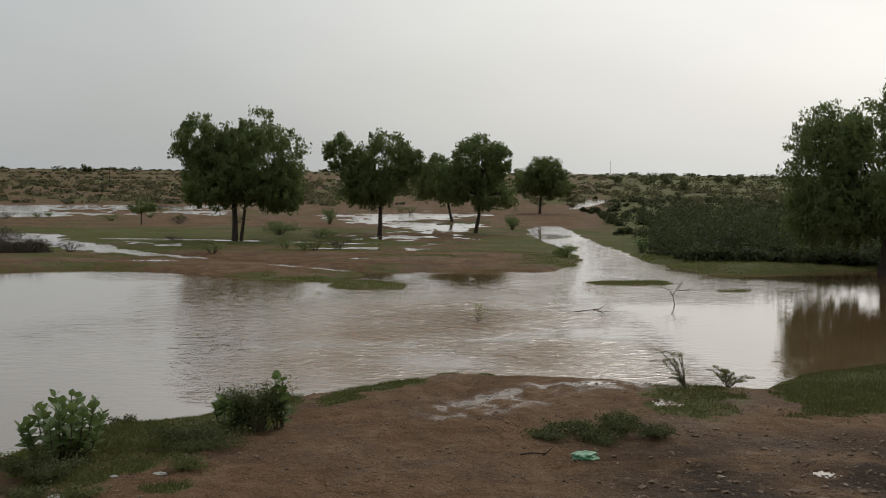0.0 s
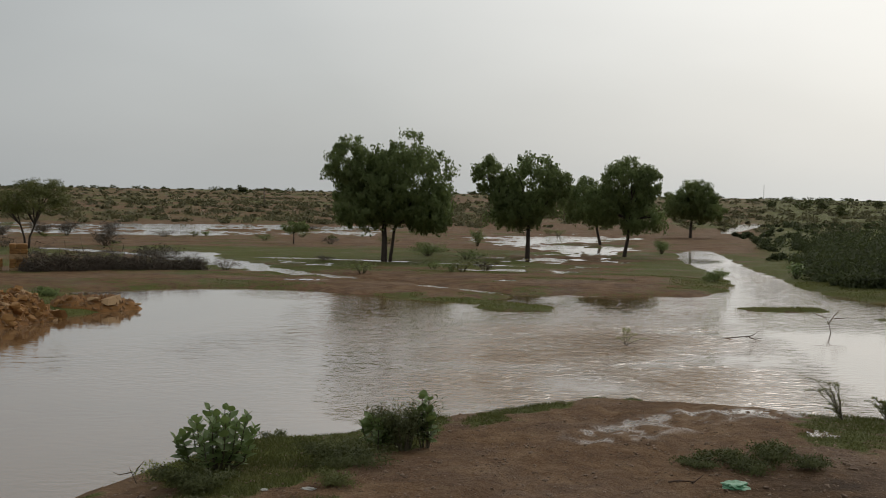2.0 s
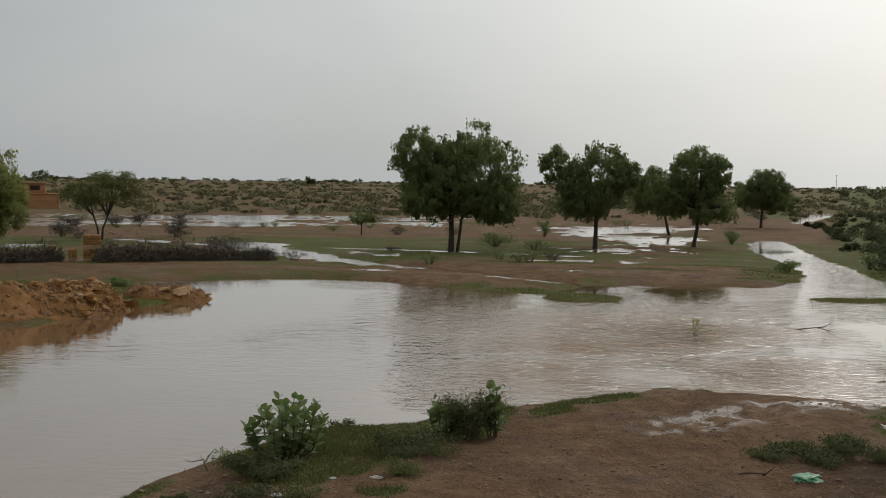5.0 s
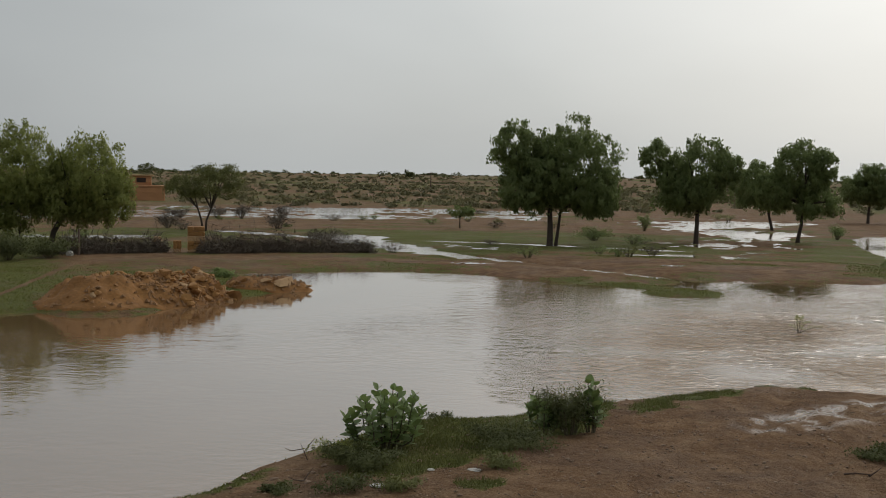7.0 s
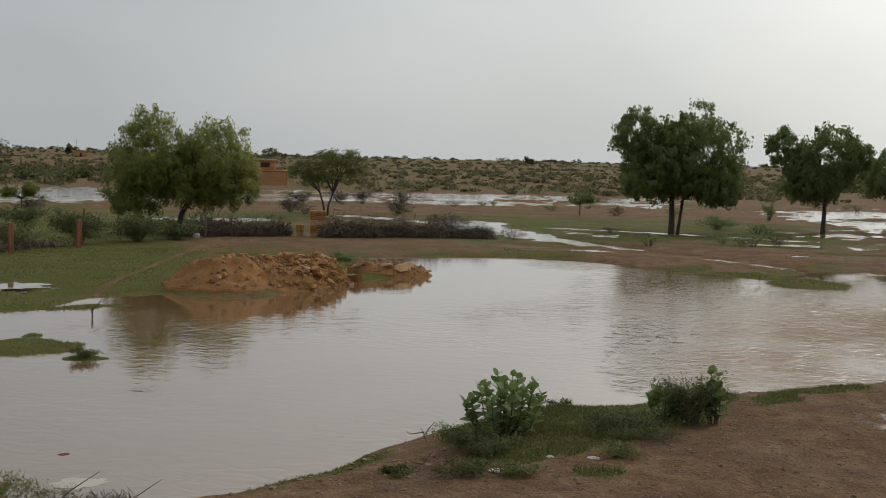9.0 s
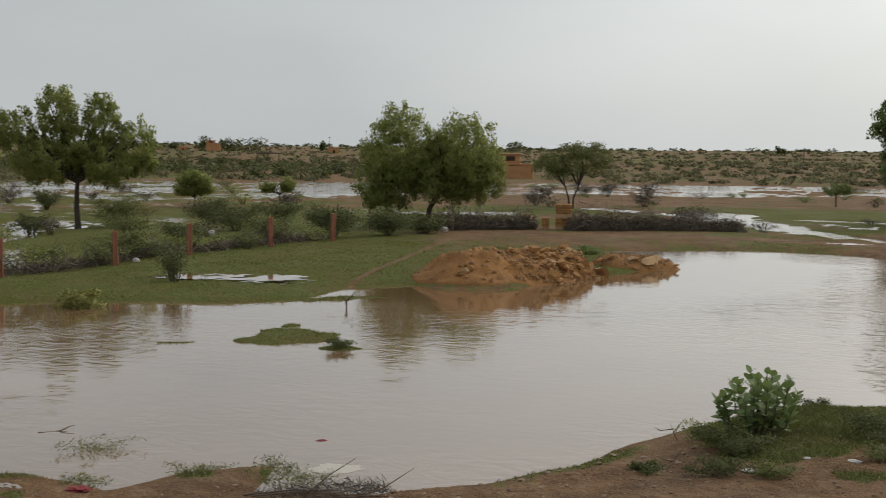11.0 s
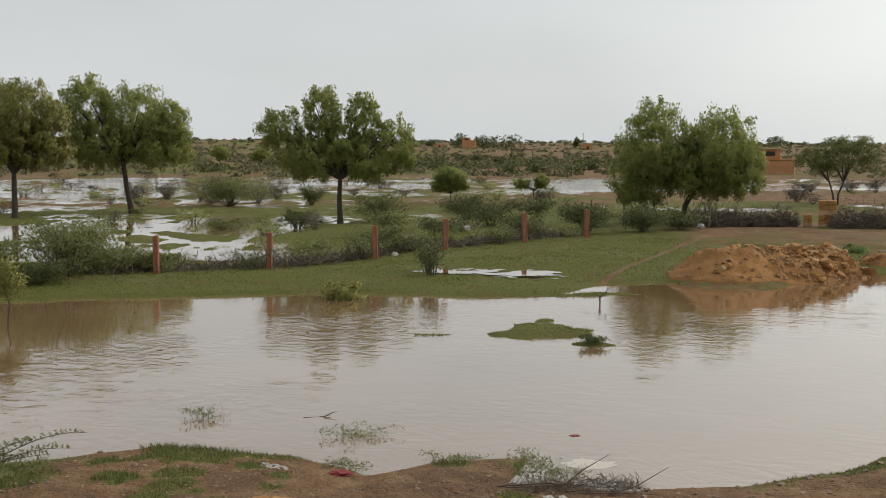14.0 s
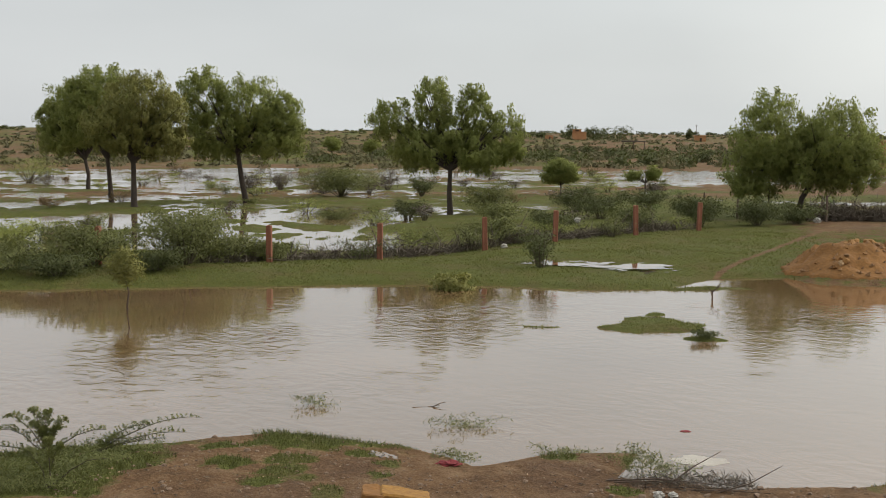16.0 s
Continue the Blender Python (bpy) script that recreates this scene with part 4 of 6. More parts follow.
def bevelled_box(name, sx, sy, sz, mat, bevel=0.02, seed=0, rough=0.0):
    """A block with its foot at z 0, worn edges and uneven faces."""
    bm = bmesh.new()
    bmesh.ops.create_cube(bm, size=1)
    bmesh.ops.scale(bm, vec=(sx, sy, sz), verts=bm.verts)
    bmesh.ops.translate(bm, vec=(0, 0, sz / 2), verts=bm.verts)
    if rough:
        bmesh.ops.subdivide_edges(bm, edges=bm.edges, cuts=2, use_grid_fill=True)
        rng = random.Random(seed)
        for v in bm.verts:
            v.co += Vector((rng.gauss(0, rough), rng.gauss(0, rough), rng.gauss(0, rough)))
    bmesh.ops.bevel(bm, geom=[e for e in bm.edges if e.is_manifold and e.calc_face_angle(0) > 0.6], offset=bevel, segments=1, affect="EDGES")
    me = bpy.data.meshes.new(name)
    bm.to_mesh(me)
    bm.free()
    me.materials.append(mat)
    return me


def rock_mesh(name, seed, mat, flat=0.7):
    """An angular broken stone about 1 across."""
    rng = random.Random(seed)
    bm = bmesh.new()
    for _ in range(14):
        v = Vector((rng.gauss(0, 1), rng.gauss(0, 1), rng.gauss(0, 1))).normalized() * rng.uniform(0.38, 0.55)
        bm.verts.new((v.x * 1.1, v.y * 0.9, v.z * flat))
    bmesh.ops.convex_hull(bm, input=bm.verts)
    bmesh.ops.delete(bm, geom=[v for v in bm.verts if not v.link_faces], context="VERTS")
    me = bpy.data.meshes.new(name)
    bm.to_mesh(me)
    bm.free()
    me.materials.append(mat)
    return me


ROCKS = [rock_mesh("rock", k, ROCK, 0.55 + 0.07 * (k % 5)) for k in range(8)]
STONES = [rock_mesh("stone", 40 + k, PEBBLE, 0.5 + 0.08 * (k % 3)) for k in range(5)]
PALE_ROCKS = [rock_mesh("rock", 60 + k, ROCK_PALE, 0.5) for k in range(3)]


# ---- the rubble mound on the far bank ----
RIDGE = [(-18.7, 32.4), (-17.8, 33.9), (-17.2, 35.7)]


def mound_height(x, y):
    d, s, _ = to_segments(x, y, RIDGE, False)
    tall = 0.74 - 0.12 * s
    body = tall * (1 - step(0.35, 1.95, d + 0.3 * s + 0.35 * fbm(x * 1.3, y * 1.3, 61))) + (0.2 * fbm(x * 2.2, y * 2.2, 62) + 0.14 * fbm(x * 4.5, y * 4.5, 66)) * (1 - step(0.9, 1.8, d))
    d2, _, _ = to_segments(x, y, [(-16.8, 38.8), (-15.3, 39.9)], False)
    tip = 0.36 * (1 - step(0.05, 0.85, d2 + 0.2 * fbm(x * 1.8, y * 1.8, 63)))
    return np.maximum(body, tip)


def rubble_mound():
    root = root_at("rubble_mound", -17.9, 34.4, "heap of dug orange earth and broken sandstone on the turf bank", "rubble heap", turn=0, z=0.0)
    x, y = np.meshgrid(np.linspace(-21.2, -14.0, 90), np.linspace(29.5, 42.0, 140), indexing="ij")
    up = mound_height(x.ravel(), y.ravel())
    ground = land_height(x.ravel(), y.ravel())
    z = ground + np.where(up > 0.02, up, -0.25) + 0.03 * fbm(x.ravel() * 6, y.ravel() * 6, 65)
    i, j = np.meshgrid(np.arange(89), np.arange(139), indexing="ij")
    faces = np.stack([i * 140 + j, (i + 1) * 140 + j, (i + 1) * 140 + j + 1, i * 140 + j + 1], -1).reshape(-1, 4)
    keep = (up[faces] > 0.005).any(1)
    me = fast_mesh("earth", np.stack([x.ravel() + 17.9, y.ravel() - 34.4, z], -1), faces[keep], EARTH, True)
    part("earth", me, root, "bare orange earth")
    rng = random.Random(4)
    made = 0
    while made < 290:
        px, py = rng.uniform(-20.0, -15.4), rng.uniform(30.8, 38.4)
        up = float(mound_height(np.array([px]), np.array([py]))[0])
        share = min(1.0, max(0.16, (py - 32.0 + 0.5 * (px + 18)) / 2.2))
        if up < 0.1 or rng.random() > share:
            continue
        size = rng.choice((0.14, 0.2, 0.24, 0.3, 0.38)) * rng.uniform(0.8, 1.2)
        if rng.random() < 0.05:
            size *= 1.5
        if py < 33.4:
            size *= rng.uniform(0.3, 0.75)
        rock = part("rock", rng.choice(ROCKS if rng.random() < 0.93 else PALE_ROCKS), root)
        rock.matrix_local = Matrix.Translation((px + 17.9, py - 34.4, on_land(px, py) + up + 0.12 * size)) @ Euler([rng.uniform(-0.7, 0.7), rng.uniform(-0.7, 0.7), rng.uniform(0, 6.3)]).to_matrix().to_4x4() @ Matrix.Diagonal((size, size, size, 1))
        made += 1
    vs, fs, n = [], [], 0
    while n < 9600:
        px, py = rng.uniform(-20.2, -15.2), rng.uniform(30.6, 40.8)
        up = float(mound_height(np.array([px]), np.array([py]))[0])
        if up < 0.06 or rng.random() > min(1.0, max(0.12, (py - 32.0 + 0.5 * (px + 18)) / 2.6)):
            continue
        size, a0, base = rng.uniform(0.03, 0.09), rng.uniform(0, 6.3), on_land(px, py) + up - 0.01
        vs += [(px + 17.9 + size * rng.uniform(0.7, 1.2) * math.cos(a0 + k * 1.257), py - 34.4 + size * rng.uniform(0.7, 1.2) * math.sin(a0 + k * 1.257), base) for k in range(5)]
        vs.append((px + 17.9 + rng.gauss(0, size * 0.3), py - 34.4 + rng.gauss(0, size * 0.3), base + size * rng.uniform(0.6, 1.3)))
        fs += [(n + k, n + (k + 1) % 5, n + 5) for k in range(5)]
        n += 6
    tagged(part("gravel", fast_mesh("gravel", np.array(vs), np.array(fs), GRAVEL), root), "small broken stone", kind="stuff")
    for px, py, size, turn in ((-17.3, 36.2, 0.85, 20), (-15.6, 39.3, 1.0, 60), (-16.2, 38.8, 0.6, 10), (-15.0, 39.8, 0.35, 0), (-16.7, 37.4, 0.25, 0), (-17.1, 34.6, 0.45, 40)):
        up = float(mound_height(np.array([px]), np.array([py]))[0])
        slab = part("slab", PALE_ROCKS[int(size * 10) % 3], root, "pale broken sandstone slab")
        slab.matrix_local = Matrix.Translation((px + 17.9, py - 34.4, on_land(px, py) + up + 0.02)) @ pose(0, 0, 0, 8, -10, turn) @ Matrix.Diagonal((size, size * 0.7, size * 0.6, 1))


rubble_mound()


# ---- plants of the banks ----
def shrub(name, x, y, w, h, leaf, label, seed, leaves=1500, size=(0.14, 0.035), droop=0.1, z=None, category="shrub", group="", open_=0.5, wood=None):
    """A many-stemmed bush: stems fan out from the foot and carry clumps of leaf sprays."""
    rng = np.random.default_rng(seed)
    root = root_at(name, x, y, label, category, group, z=z, sink=0.03)
    pieces, centres = [], []
    stems = int(9 + 3 * max(0.0, w - 1.2)) if h > 0.6 else 6
    thin = 0.3 if name == "mesquite_sprig" else 1.0
    for k in range(stems):
        a = 2 * math.pi * (k + rng.uniform(0, 0.9)) / stems
        reach = w / 2 * rng.uniform(0.35, 1.0)
        top = (reach * math.cos(a), reach * math.sin(a), h * rng.uniform(0.5, 1.0) * (1 - 0.25 * (reach / (w / 2)) ** 2))
        arch = 0.35 + 0.15 * (reach / (w / 2))
        mid = (top[0] * arch, top[1] * arch, top[2] * (0.4 + arch * 0.75))
        pieces.append(tube([(0.05 * math.cos(a), 0.05 * math.sin(a), -0.08), mid, top], [thin * (0.014 + 0.012 * h), thin * (0.01 + 0.006 * h), thin * 0.004], 4))
        for s in np.linspace(-0.35, 1.0, 8):
            p = np.array(mid) * (1 - s) + np.array(top) * s if s > 0 else np.array(mid) * (1 + s) + rng.normal(0, 0.06, 3) * [w, w, h * 0.9]
            p[2] = max(p[2], 0.06 * h)
            centres.append(p)
    if h > 0.5 or name == "mesquite_sprig":
        for v, f in pieces:
            part("stem", fast_mesh("stem", np.array([tuple(p) for p in v]), np.array(f), wood or STEM, True), root)
    centres = np.array(centres)
    spread = np.tile([0.11 * w, 0.11 * w, 0.1 * h], (len(centres), 1)) * rng.uniform(open_, 1.2, (len(centres), 1))
    v, f = sprays(rng, centres, spread, max(4, leaves // len(centres)), size[0], size[1], droop)
    v[:, 2] = np.maximum(v[:, 2], 0.0)
    out = v[f].mean(1) / np.array([w, w, h])
    out /= np.linalg.norm(out, axis=1)[:, None] + 1e-9
    f, normal = rounded(v, f, out, 0.5)
    part("foliage", fast_mesh("foliage", v, f, leaf, True, normal), root)
    return root


def brush_heap(x, y, length, depth, h, turn, label, seed, twigs=1100, group="thorn brush fence", limbs=True, twig=(0.55, 0.028)):
    """A long low heap of cut thorn branches."""
    rng = np.random.default_rng(seed)
    root = root_at("brush_heap", x, y, label, "brush heap", group, turn=turn, sink=0.05)
    n = twigs
    c = np.stack([rng.uniform(-length / 2, length / 2, n), rng.normal(0, depth / 3.2, n), np.abs(rng.normal(0, 0.42, n)) * h + 0.02], -1)
    c[:, 2] *= 1 - 0.5 * np.abs(c[:, 0] / (length / 2)) ** 3 + 0.15 * np.sin(c[:, 0] * 2.1 + seed)
    v, f = sprays(rng, c, np.full((n, 3), 0.05), 1, twig[0], twig[1], 0.0)
    v[:, 2] = np.maximum(v[:, 2], 0.0)
    tagged(part("brushwood", fast_mesh("brushwood", v, f, BRUSH), root), kind="stuff")
    for k in range(int(5 + length * 2) if limbs else 0):
        a = np.array([rng.uniform(-length / 2, length / 2), rng.normal(0, depth / 4), rng.uniform(0.05, 0.5) * h])
        way = np.array([rng.normal(0, 1), rng.normal(0, 0.4), rng.normal(0.2, 0.5)])
        way /= np.linalg.norm(way)
        ln = rng.uniform(0.5, 1.2)
        m = a + way * ln * 0.5 + rng.normal(0, 0.05, 3)
        v, f = tube([a, m, a + way * ln + [0, 0, 0.1 * rng.normal()]], [0.025, 0.018, 0.006], 4)
        v = np.array([tuple(p) for p in v])
        v[:, 2] = np.maximum(v[:, 2], 0.0)
        part("branch", fast_mesh("branch", v, np.array(f), BRUSH, True), root)
    return root


# red sandstone fence posts in a straight row across the meadow
POST = bevelled_box("post", 0.17, 0.13, 1.22, SANDSTONE, 0.015, 3, 0.005)
for k, (x, y, lean) in enumerate(((-33.2, 16.6, 1), (-31.0, 21.0, -1.5), (-29.6, 24.1, 1), (-29.5, 28.5, -1), (-29.5, 31.9, 1.5), (-29.4, 36.2, -1), (-29.5, 40.2, 2))):
    ob = new("fence_post", POST)
    ob.matrix_world = Matrix.Translation((x, y, on_land(x, y) - 0.12)) @ pose(0, 0, 0, lean, lean * 0.7, 33 + 5 * k)
    tagged(ob, "upright red sandstone fence post in rough turf", "fence post", "fence posts")
for x, y, h in ((-40.2, 55.3, 0.9), (-29.1, 48.9, 1.15), (-32.6, 47.3, 0.9)):
    v, f = tube([(0, 0, -0.1), (0.02, 0.01, h * 0.5), (0.0, 0.03, h)], [0.06, 0.05, 0.045], 7)
    ob = new("wooden_post", fast_mesh("wooden_post", np.array([tuple(p) for p in v]), np.array(f), WOOD_GREY, True))
    ob.matrix_world = Matrix.Translation((x, y, on_land(x, y)))
    tagged(ob, "weathered crooked wooden fence post", "fence post", "wooden posts")

# cut thorn brush between the posts, and the brush wall by the track
for k in range(10):
    y = 20.5 + 2.15 * k
    x = -30.0 if y > 24 else -30.0 - 0.45 * (24 - y)
    brush_heap(x - 0.4, y, 2.4, 0.8, 0.3 + 0.12 * (k % 3), 90, "low heap of cut thorn brush between fence posts", 200 + k, 480)
for k in range(9):
    y = 21.5 + 2.3 * k
    shrub("weed", (-30.3 if y > 24 else -30.3 - 0.45 * (24 - y)) + 0.5 * math.sin(k * 2.3), y, 1.6 + 0.4 * (k % 3), 0.6 + 0.14 * (k % 4), (MESQUITE, WEED, LEAF)[k % 3], "green weeds growing through the brush fence", 430 + k, 1100, (0.1, 0.02), group="fence weeds", category="weed")
for k in range(3):
    brush_heap(-29.6 + 1.1 * k, 49.9 + 0.95 * k, 2.0, 0.9, 1.0, 40, "dark dead thorn brush piled into a wall", 230 + k, 1500, "brush wall")
for k in range(5):
    brush_heap(-24.2 + 1.2 * k, 53.0 + 1.15 * k, 2.2, 0.9, 0.95 - 0.06 * k, 44, "dark dead thorn brush piled into a wall", 240 + k, 1500, "brush wall")


def stone_pillar(x, y, courses, w, label, seed):
    root = root_at("stone_pillar", x, y, label, "pillar", sink=0.05)
    rng = random.Random(seed)
    z = 0.0
    for c in range(courses):
        hgt = rng.uniform(0.17, 0.24)
        split = rng.uniform(-0.15, 0.15) * w
        for a, b_ in ((-w / 2, split), (split, w / 2)):
            me = bevelled_box("block", b_ - a - 0.015, w * rng.uniform(0.85, 1.0), hgt - 0.012, ROCK if c % 3 else ROCK_PALE, 0.02, seed + c, 0.008)
            part("block", me, root, m=Matrix.Translation(((a + b_) / 2, 0, z)))
        z += hgt
    return root


stone_pillar(-25.4, 52.9, 6, 0.78, "broken pier of orange sandstone blocks beside a brush wall", 3)
stone_pillar(-27.1, 52.4, 4, 0.34, "slim stub of a sandstone gate pier", 9)
stone_pillar(-26.2, 52.6, 3, 0.36, "low broken sandstone gate stub", 12)

# shrubs: name, x, y, width, height, leaf, label, leaves
SHRUBS = [
    ("shrub", -31.7, 18.6, 4.0, 2.0, MESQUITE, "feathery green mesquite shrub leaning on the fence", 3600),
    ("shrub", -33.0, 16.2, 3.4, 1.3, MESQUITE, "feathery green mesquite shrub leaning on the fence", 3000),
    ("shrub", -33.9, 14.0, 3.0, 0.95, MESQUITE, "dense green mesquite shrub at the water's edge", 2800),
    ("shrub", -32.6, 12.4, 2.6, 0.7, MESQUITE, "low dark green shrub at the water's edge", 3000),
    ("shrub", -32.0, 21.6, 2.0, 0.8, MESQUITE, "low olive shrub tangled round a fence post", 2000),
    ("shrub", -32.4, 20.0, 2.6, 1.1, MESQUITE, "low olive shrub behind the fence", 2200),
    ("shrub", -30.9, 17.2, 2.2, 0.7, WEED, "low dark shrub at the foot of the fence", 2000),
    ("shrub", -31.6, 14.6, 2.4, 0.7, WEED, "low dark shrub at the foot of the fence", 2000),
    ("shrub", -31.4, 27.3, 1.6, 0.9, MESQUITE, "olive shrub tangled in the brush fence", 1200),
    ("shrub", -30.8, 30.3, 1.8, 1.0, MESQUITE, "green shrub behind the fence", 1400),
    ("shrub", -31.6, 33.8, 2.0, 1.05, WEED, "dark shrub behind the fence", 1500),
    ("shrub", -31.0, 37.9, 2.0, 1.1, MESQUITE, "green shrub behind the fence", 1500),
    ("shrub", -30.6, 41.8, 2.6, 1.35, WEED, "dense dark green shrub beside a fence post", 2200),
    ("shrub", -29.6, 44.4, 2.6, 1.2, WEED, "dense dark green shrub beside the track", 2200),
    ("shrub", -29.3, 46.9, 2.4, 0.95, WEED, "dense dark green shrub under a khejri tree", 2000),
    ("shrub", -33.4, 45.5, 2.8, 1.0, WEED, "dense dark green shrub under a khejri tree", 2000),
    ("sapling_clump", -24.5, 25.9, 1.1, 1.3, WEED, "clump of thin dark saplings beside a puddle", 300),
    ("sapling_clump", -25.3, 26.6, 0.8, 1.1, WEED, "clump of thin dark saplings beside a puddle", 220),
    ("shrub", -23.6, 21.6, 1.0, 0.78, LEAF_YELLOW, "yellow-green rounded shrub at the water's edge", 1300),
    ("shrub", -63.2, 48.5, 5.4, 2.1, MESQUITE, "wide feathery shrub standing in flood water", 6200),
    ("shrub", -44.6, 43.6, 3.4, 1.7, MESQUITE, "feathery green shrub behind pools", 2200),
    ("shrub", -60.6, 53.0, 2.2, 1.5, WEED, "rounded green shrub in shallow water", 1500),
    ("shrub", -41.0, 46.0, 2.6, 1.5, WEED, "dark shrub among pools", 1600),
    ("shrub", -45.2, 38.6, 1.8, 1.1, WEED, "dark scrub round a tree foot", 1100),
    ("shrub", -47.5, 36.0, 2.0, 0.8, MESQUITE, "low green shrub on flooded turf", 900),
    ("shrub", -38.0, 37.5, 2.6, 1.0, MESQUITE, "low green shrub on turf", 1300),
    ("shrub", -36.5, 42.5, 3.0, 1.3, WEED, "dark shrub on turf", 1700),
    ("shrub", -39.5, 49.5, 2.8, 1.2, WEED, "dark shrub on turf", 1500),
    ("shrub", -43.5, 18.5, 3.2, 1.0, LEAF, "yellowish reedy shrub in flooded turf", 1500),
    ("shrub", -40.5, 16.2, 2.6, 0.9, LEAF, "yellowish reedy shrub in flooded turf", 1300),
    ("shrub", -37.2, 15.2, 2.2, 0.9, LEAF_YELLOW, "yellowish reedy shrub in flooded turf", 1100),
    ("shrub", -96.1, 37.6, 5.0, 2.0, LEAF_DARK, "dark green shrub beyond the pools", 1500),
    ("shrub", -99.3, 43.9, 6.0, 2.4, LEAF, "green shrub beyond the pools", 1500),
    ("shrub", -18.8, 41.4, 1.0, 0.4, LEAF_DARK, "dark low shrub between rubble and water", 600),
    ("shrub", 5.0, 90.4, 1.6, 1.1, LEAF_DARK, "dark shrub on the stream bank", 700),
    ("shrub", -10.4, 79.4, 2.6, 1.0, LEAF_DARK, "dark green shrub behind a khejri tree", 1100),
    ("shrub", -8.8, 96.1, 1.3, 1.4, LEAF_DARK, "small upright dark shrub by a pool", 700),
    ("shrub", 5.9, 60.0, 1.6, 0.6, LEAF_DARK, "low dark shrub on the stream corner", 800),
    ("shrub", -23.5, 65.3, 3.2, 1.0, BRUSH, "brown leafless thorn shrub at the end of a brush wall", 1200),
]
for k, (name, x, y, w, h, leaf, label, leaves) in enumerate(SHRUBS):
    shrub(name, x, y, w, h, leaf, label, 300 + k, int(leaves * 1.9), (0.13, 0.034) if h > 0.7 else (0.1, 0.03), z=0.08 if name == "sapling_clump" else None)
for k, (x, y, w, h) in enumerate(((-43.5, 99.5, 2.2, 1.4), (-40.6, 101.6, 2.6, 1.5), (-46.5, 101.0, 2.4, 1.3), (-40.4, 79.6, 2.2, 1.1), (-33.5, 83.0, 2.4, 1.2), (-70, 58, 2.2, 1.5),
                                 (-66, 53, 2.4, 1.6), (-75, 52, 3.0, 1.6), (-49.5, 99.5, 2.0, 1.1), (-52, 66, 1.8, 1.0), (-80, 60, 3, 1.7), (-70.5, 46.5, 2.0, 1.7))):
    shrub("dead_shrub", x, y, w, h, BRUSH, "grey-brown leafless thorn shrub standing in flood water", 360 + k, 700, (0.4, 0.03), group="dead shrubs", wood=BRUSH)
for k, (x, y, w, h) in enumerate(((15.4, 70.0, 1.4, 1.3), (10.4, 65.0, 1.0, 1.0), (20.5, 71.0, 1.3, 1.3), (20.9, 65.5, 1.2, 1.2), (17.0, 66.0, 1.1, 0.9), (12.6, 67.5, 0.9, 0.8), (23.5, 67.0, 1.2, 1.1))):
    shrub("milkweed", x, y, w, h, LEAF_BROAD, "pale-leaved milkweed plant at the thicket's edge", 380 + k, 260, (0.16, 0.1), group="bank milkweeds")
rng = random.Random(91)
made = 0
while made < 46:
    r, az = 58 + 85 * rng.random() ** 1.3, rng.uniform(-1, 42)
    x, y = -r * math.sin(radians(az)), r * math.cos(radians(az))
    if on_land(x, y) < 0.03 or float(shore_distance(np.array([x]), np.array([y]))[0]) < 0.5:
        continue
    h = rng.uniform(0.22, 0.6) * (0.8 + r / 150)
    shrub("tussock", x, y, h * rng.uniform(1.5, 3.5), h, (LEAF_DARK, LEAF_DARK, MESQUITE, BRUSH)[made % 4], ("low dark green tussock on the wet plain", "low dark green tussock on the wet plain", "small feathery green tussock on the wet plain", "dry brown tussock on the wet plain")[made % 4], 500 + made, 330, (0.13, 0.03), group="plain tussocks", category="tussock")
    made += 1
rng = random.Random(92)
for k in range(54):
    r, az = 52 + 80 * rng.random() ** 1.2, rng.uniform(40, 69)
    x, y = -r * math.sin(radians(az)), r * math.cos(radians(az))
    h = rng.uniform(0.3, 0.8) * (0.7 + r / 120)
    shrub("tussock", x, y, h * rng.uniform(1.6, 3.4), h, (LEAF, BRUSH, DRY_REED, MESQUITE)[k % 4], ("olive green tussock standing in shallow flood", "dead brown tussock standing in shallow flood", "straw-brown reedy tussock in shallow flood", "feathery green tussock in shallow flood")[k % 4], 700 + k, 300, (0.16, 0.04), group="flooded tussocks", category="tussock")
for x, y, lobes, fork, label in ((-56.1, 61.3, [(0.0, 0, 1.75, 0.95, 0.9, 0.62), (0.5, 0, 1.3, 0.7, 0.7, 0.4), (-0.4, 0, 1.25, 0.7, 0.7, 0.4)], 0.7, "small rounded green tree on a short stem by a pool"),
                                 (-48.1, 60.1, [(-0.62, 0, 1.55, 0.45, 0.45, 0.3), (0.55, 0, 1.7, 0.4, 0.4, 0.42)], 1.1, "small thorn tree with two separate tufts by a pool"),
                                 (-149.2, 112.9, [(0, 0, 2.9, 1.3, 1.2, 0.7), (0.5, 0, 2.2, 1.0, 1.0, 0.5)], 1.8, "small thin-stemmed tree beyond the pools"),
                                 (-136.1, 110.1, [(0, 0, 2.7, 1.1, 1.1, 0.6), (-0.6, 0, 2.1, 0.8, 0.8, 0.45)], 1.6, "small thin-stemmed tree beyond the pools")):
    tree("small_tree", x, y, lobes, [(0, 0, 0.05, 0, fork, 0.06)], LEAF, label, int(700 - x), droop=0.1, per=50, density=60.0 if fork < 1.5 else 30.0)
tree("sapling", -25.56, 13.35, [(0, 0, 1.05, 0.3, 0.3, 0.34), (0.08, 0, 0.85, 0.32, 0.3, 0.22)], [(0.08, 0, 0.0, 0, 0.85, 0.022)], LEAF_YELLOW, "slender yellow-green sapling standing in the flood", 17,
     droop=0.1, size=(0.1, 0.03), per=22, density=160.0, category="sapling", sink=0.0, z=0.0)


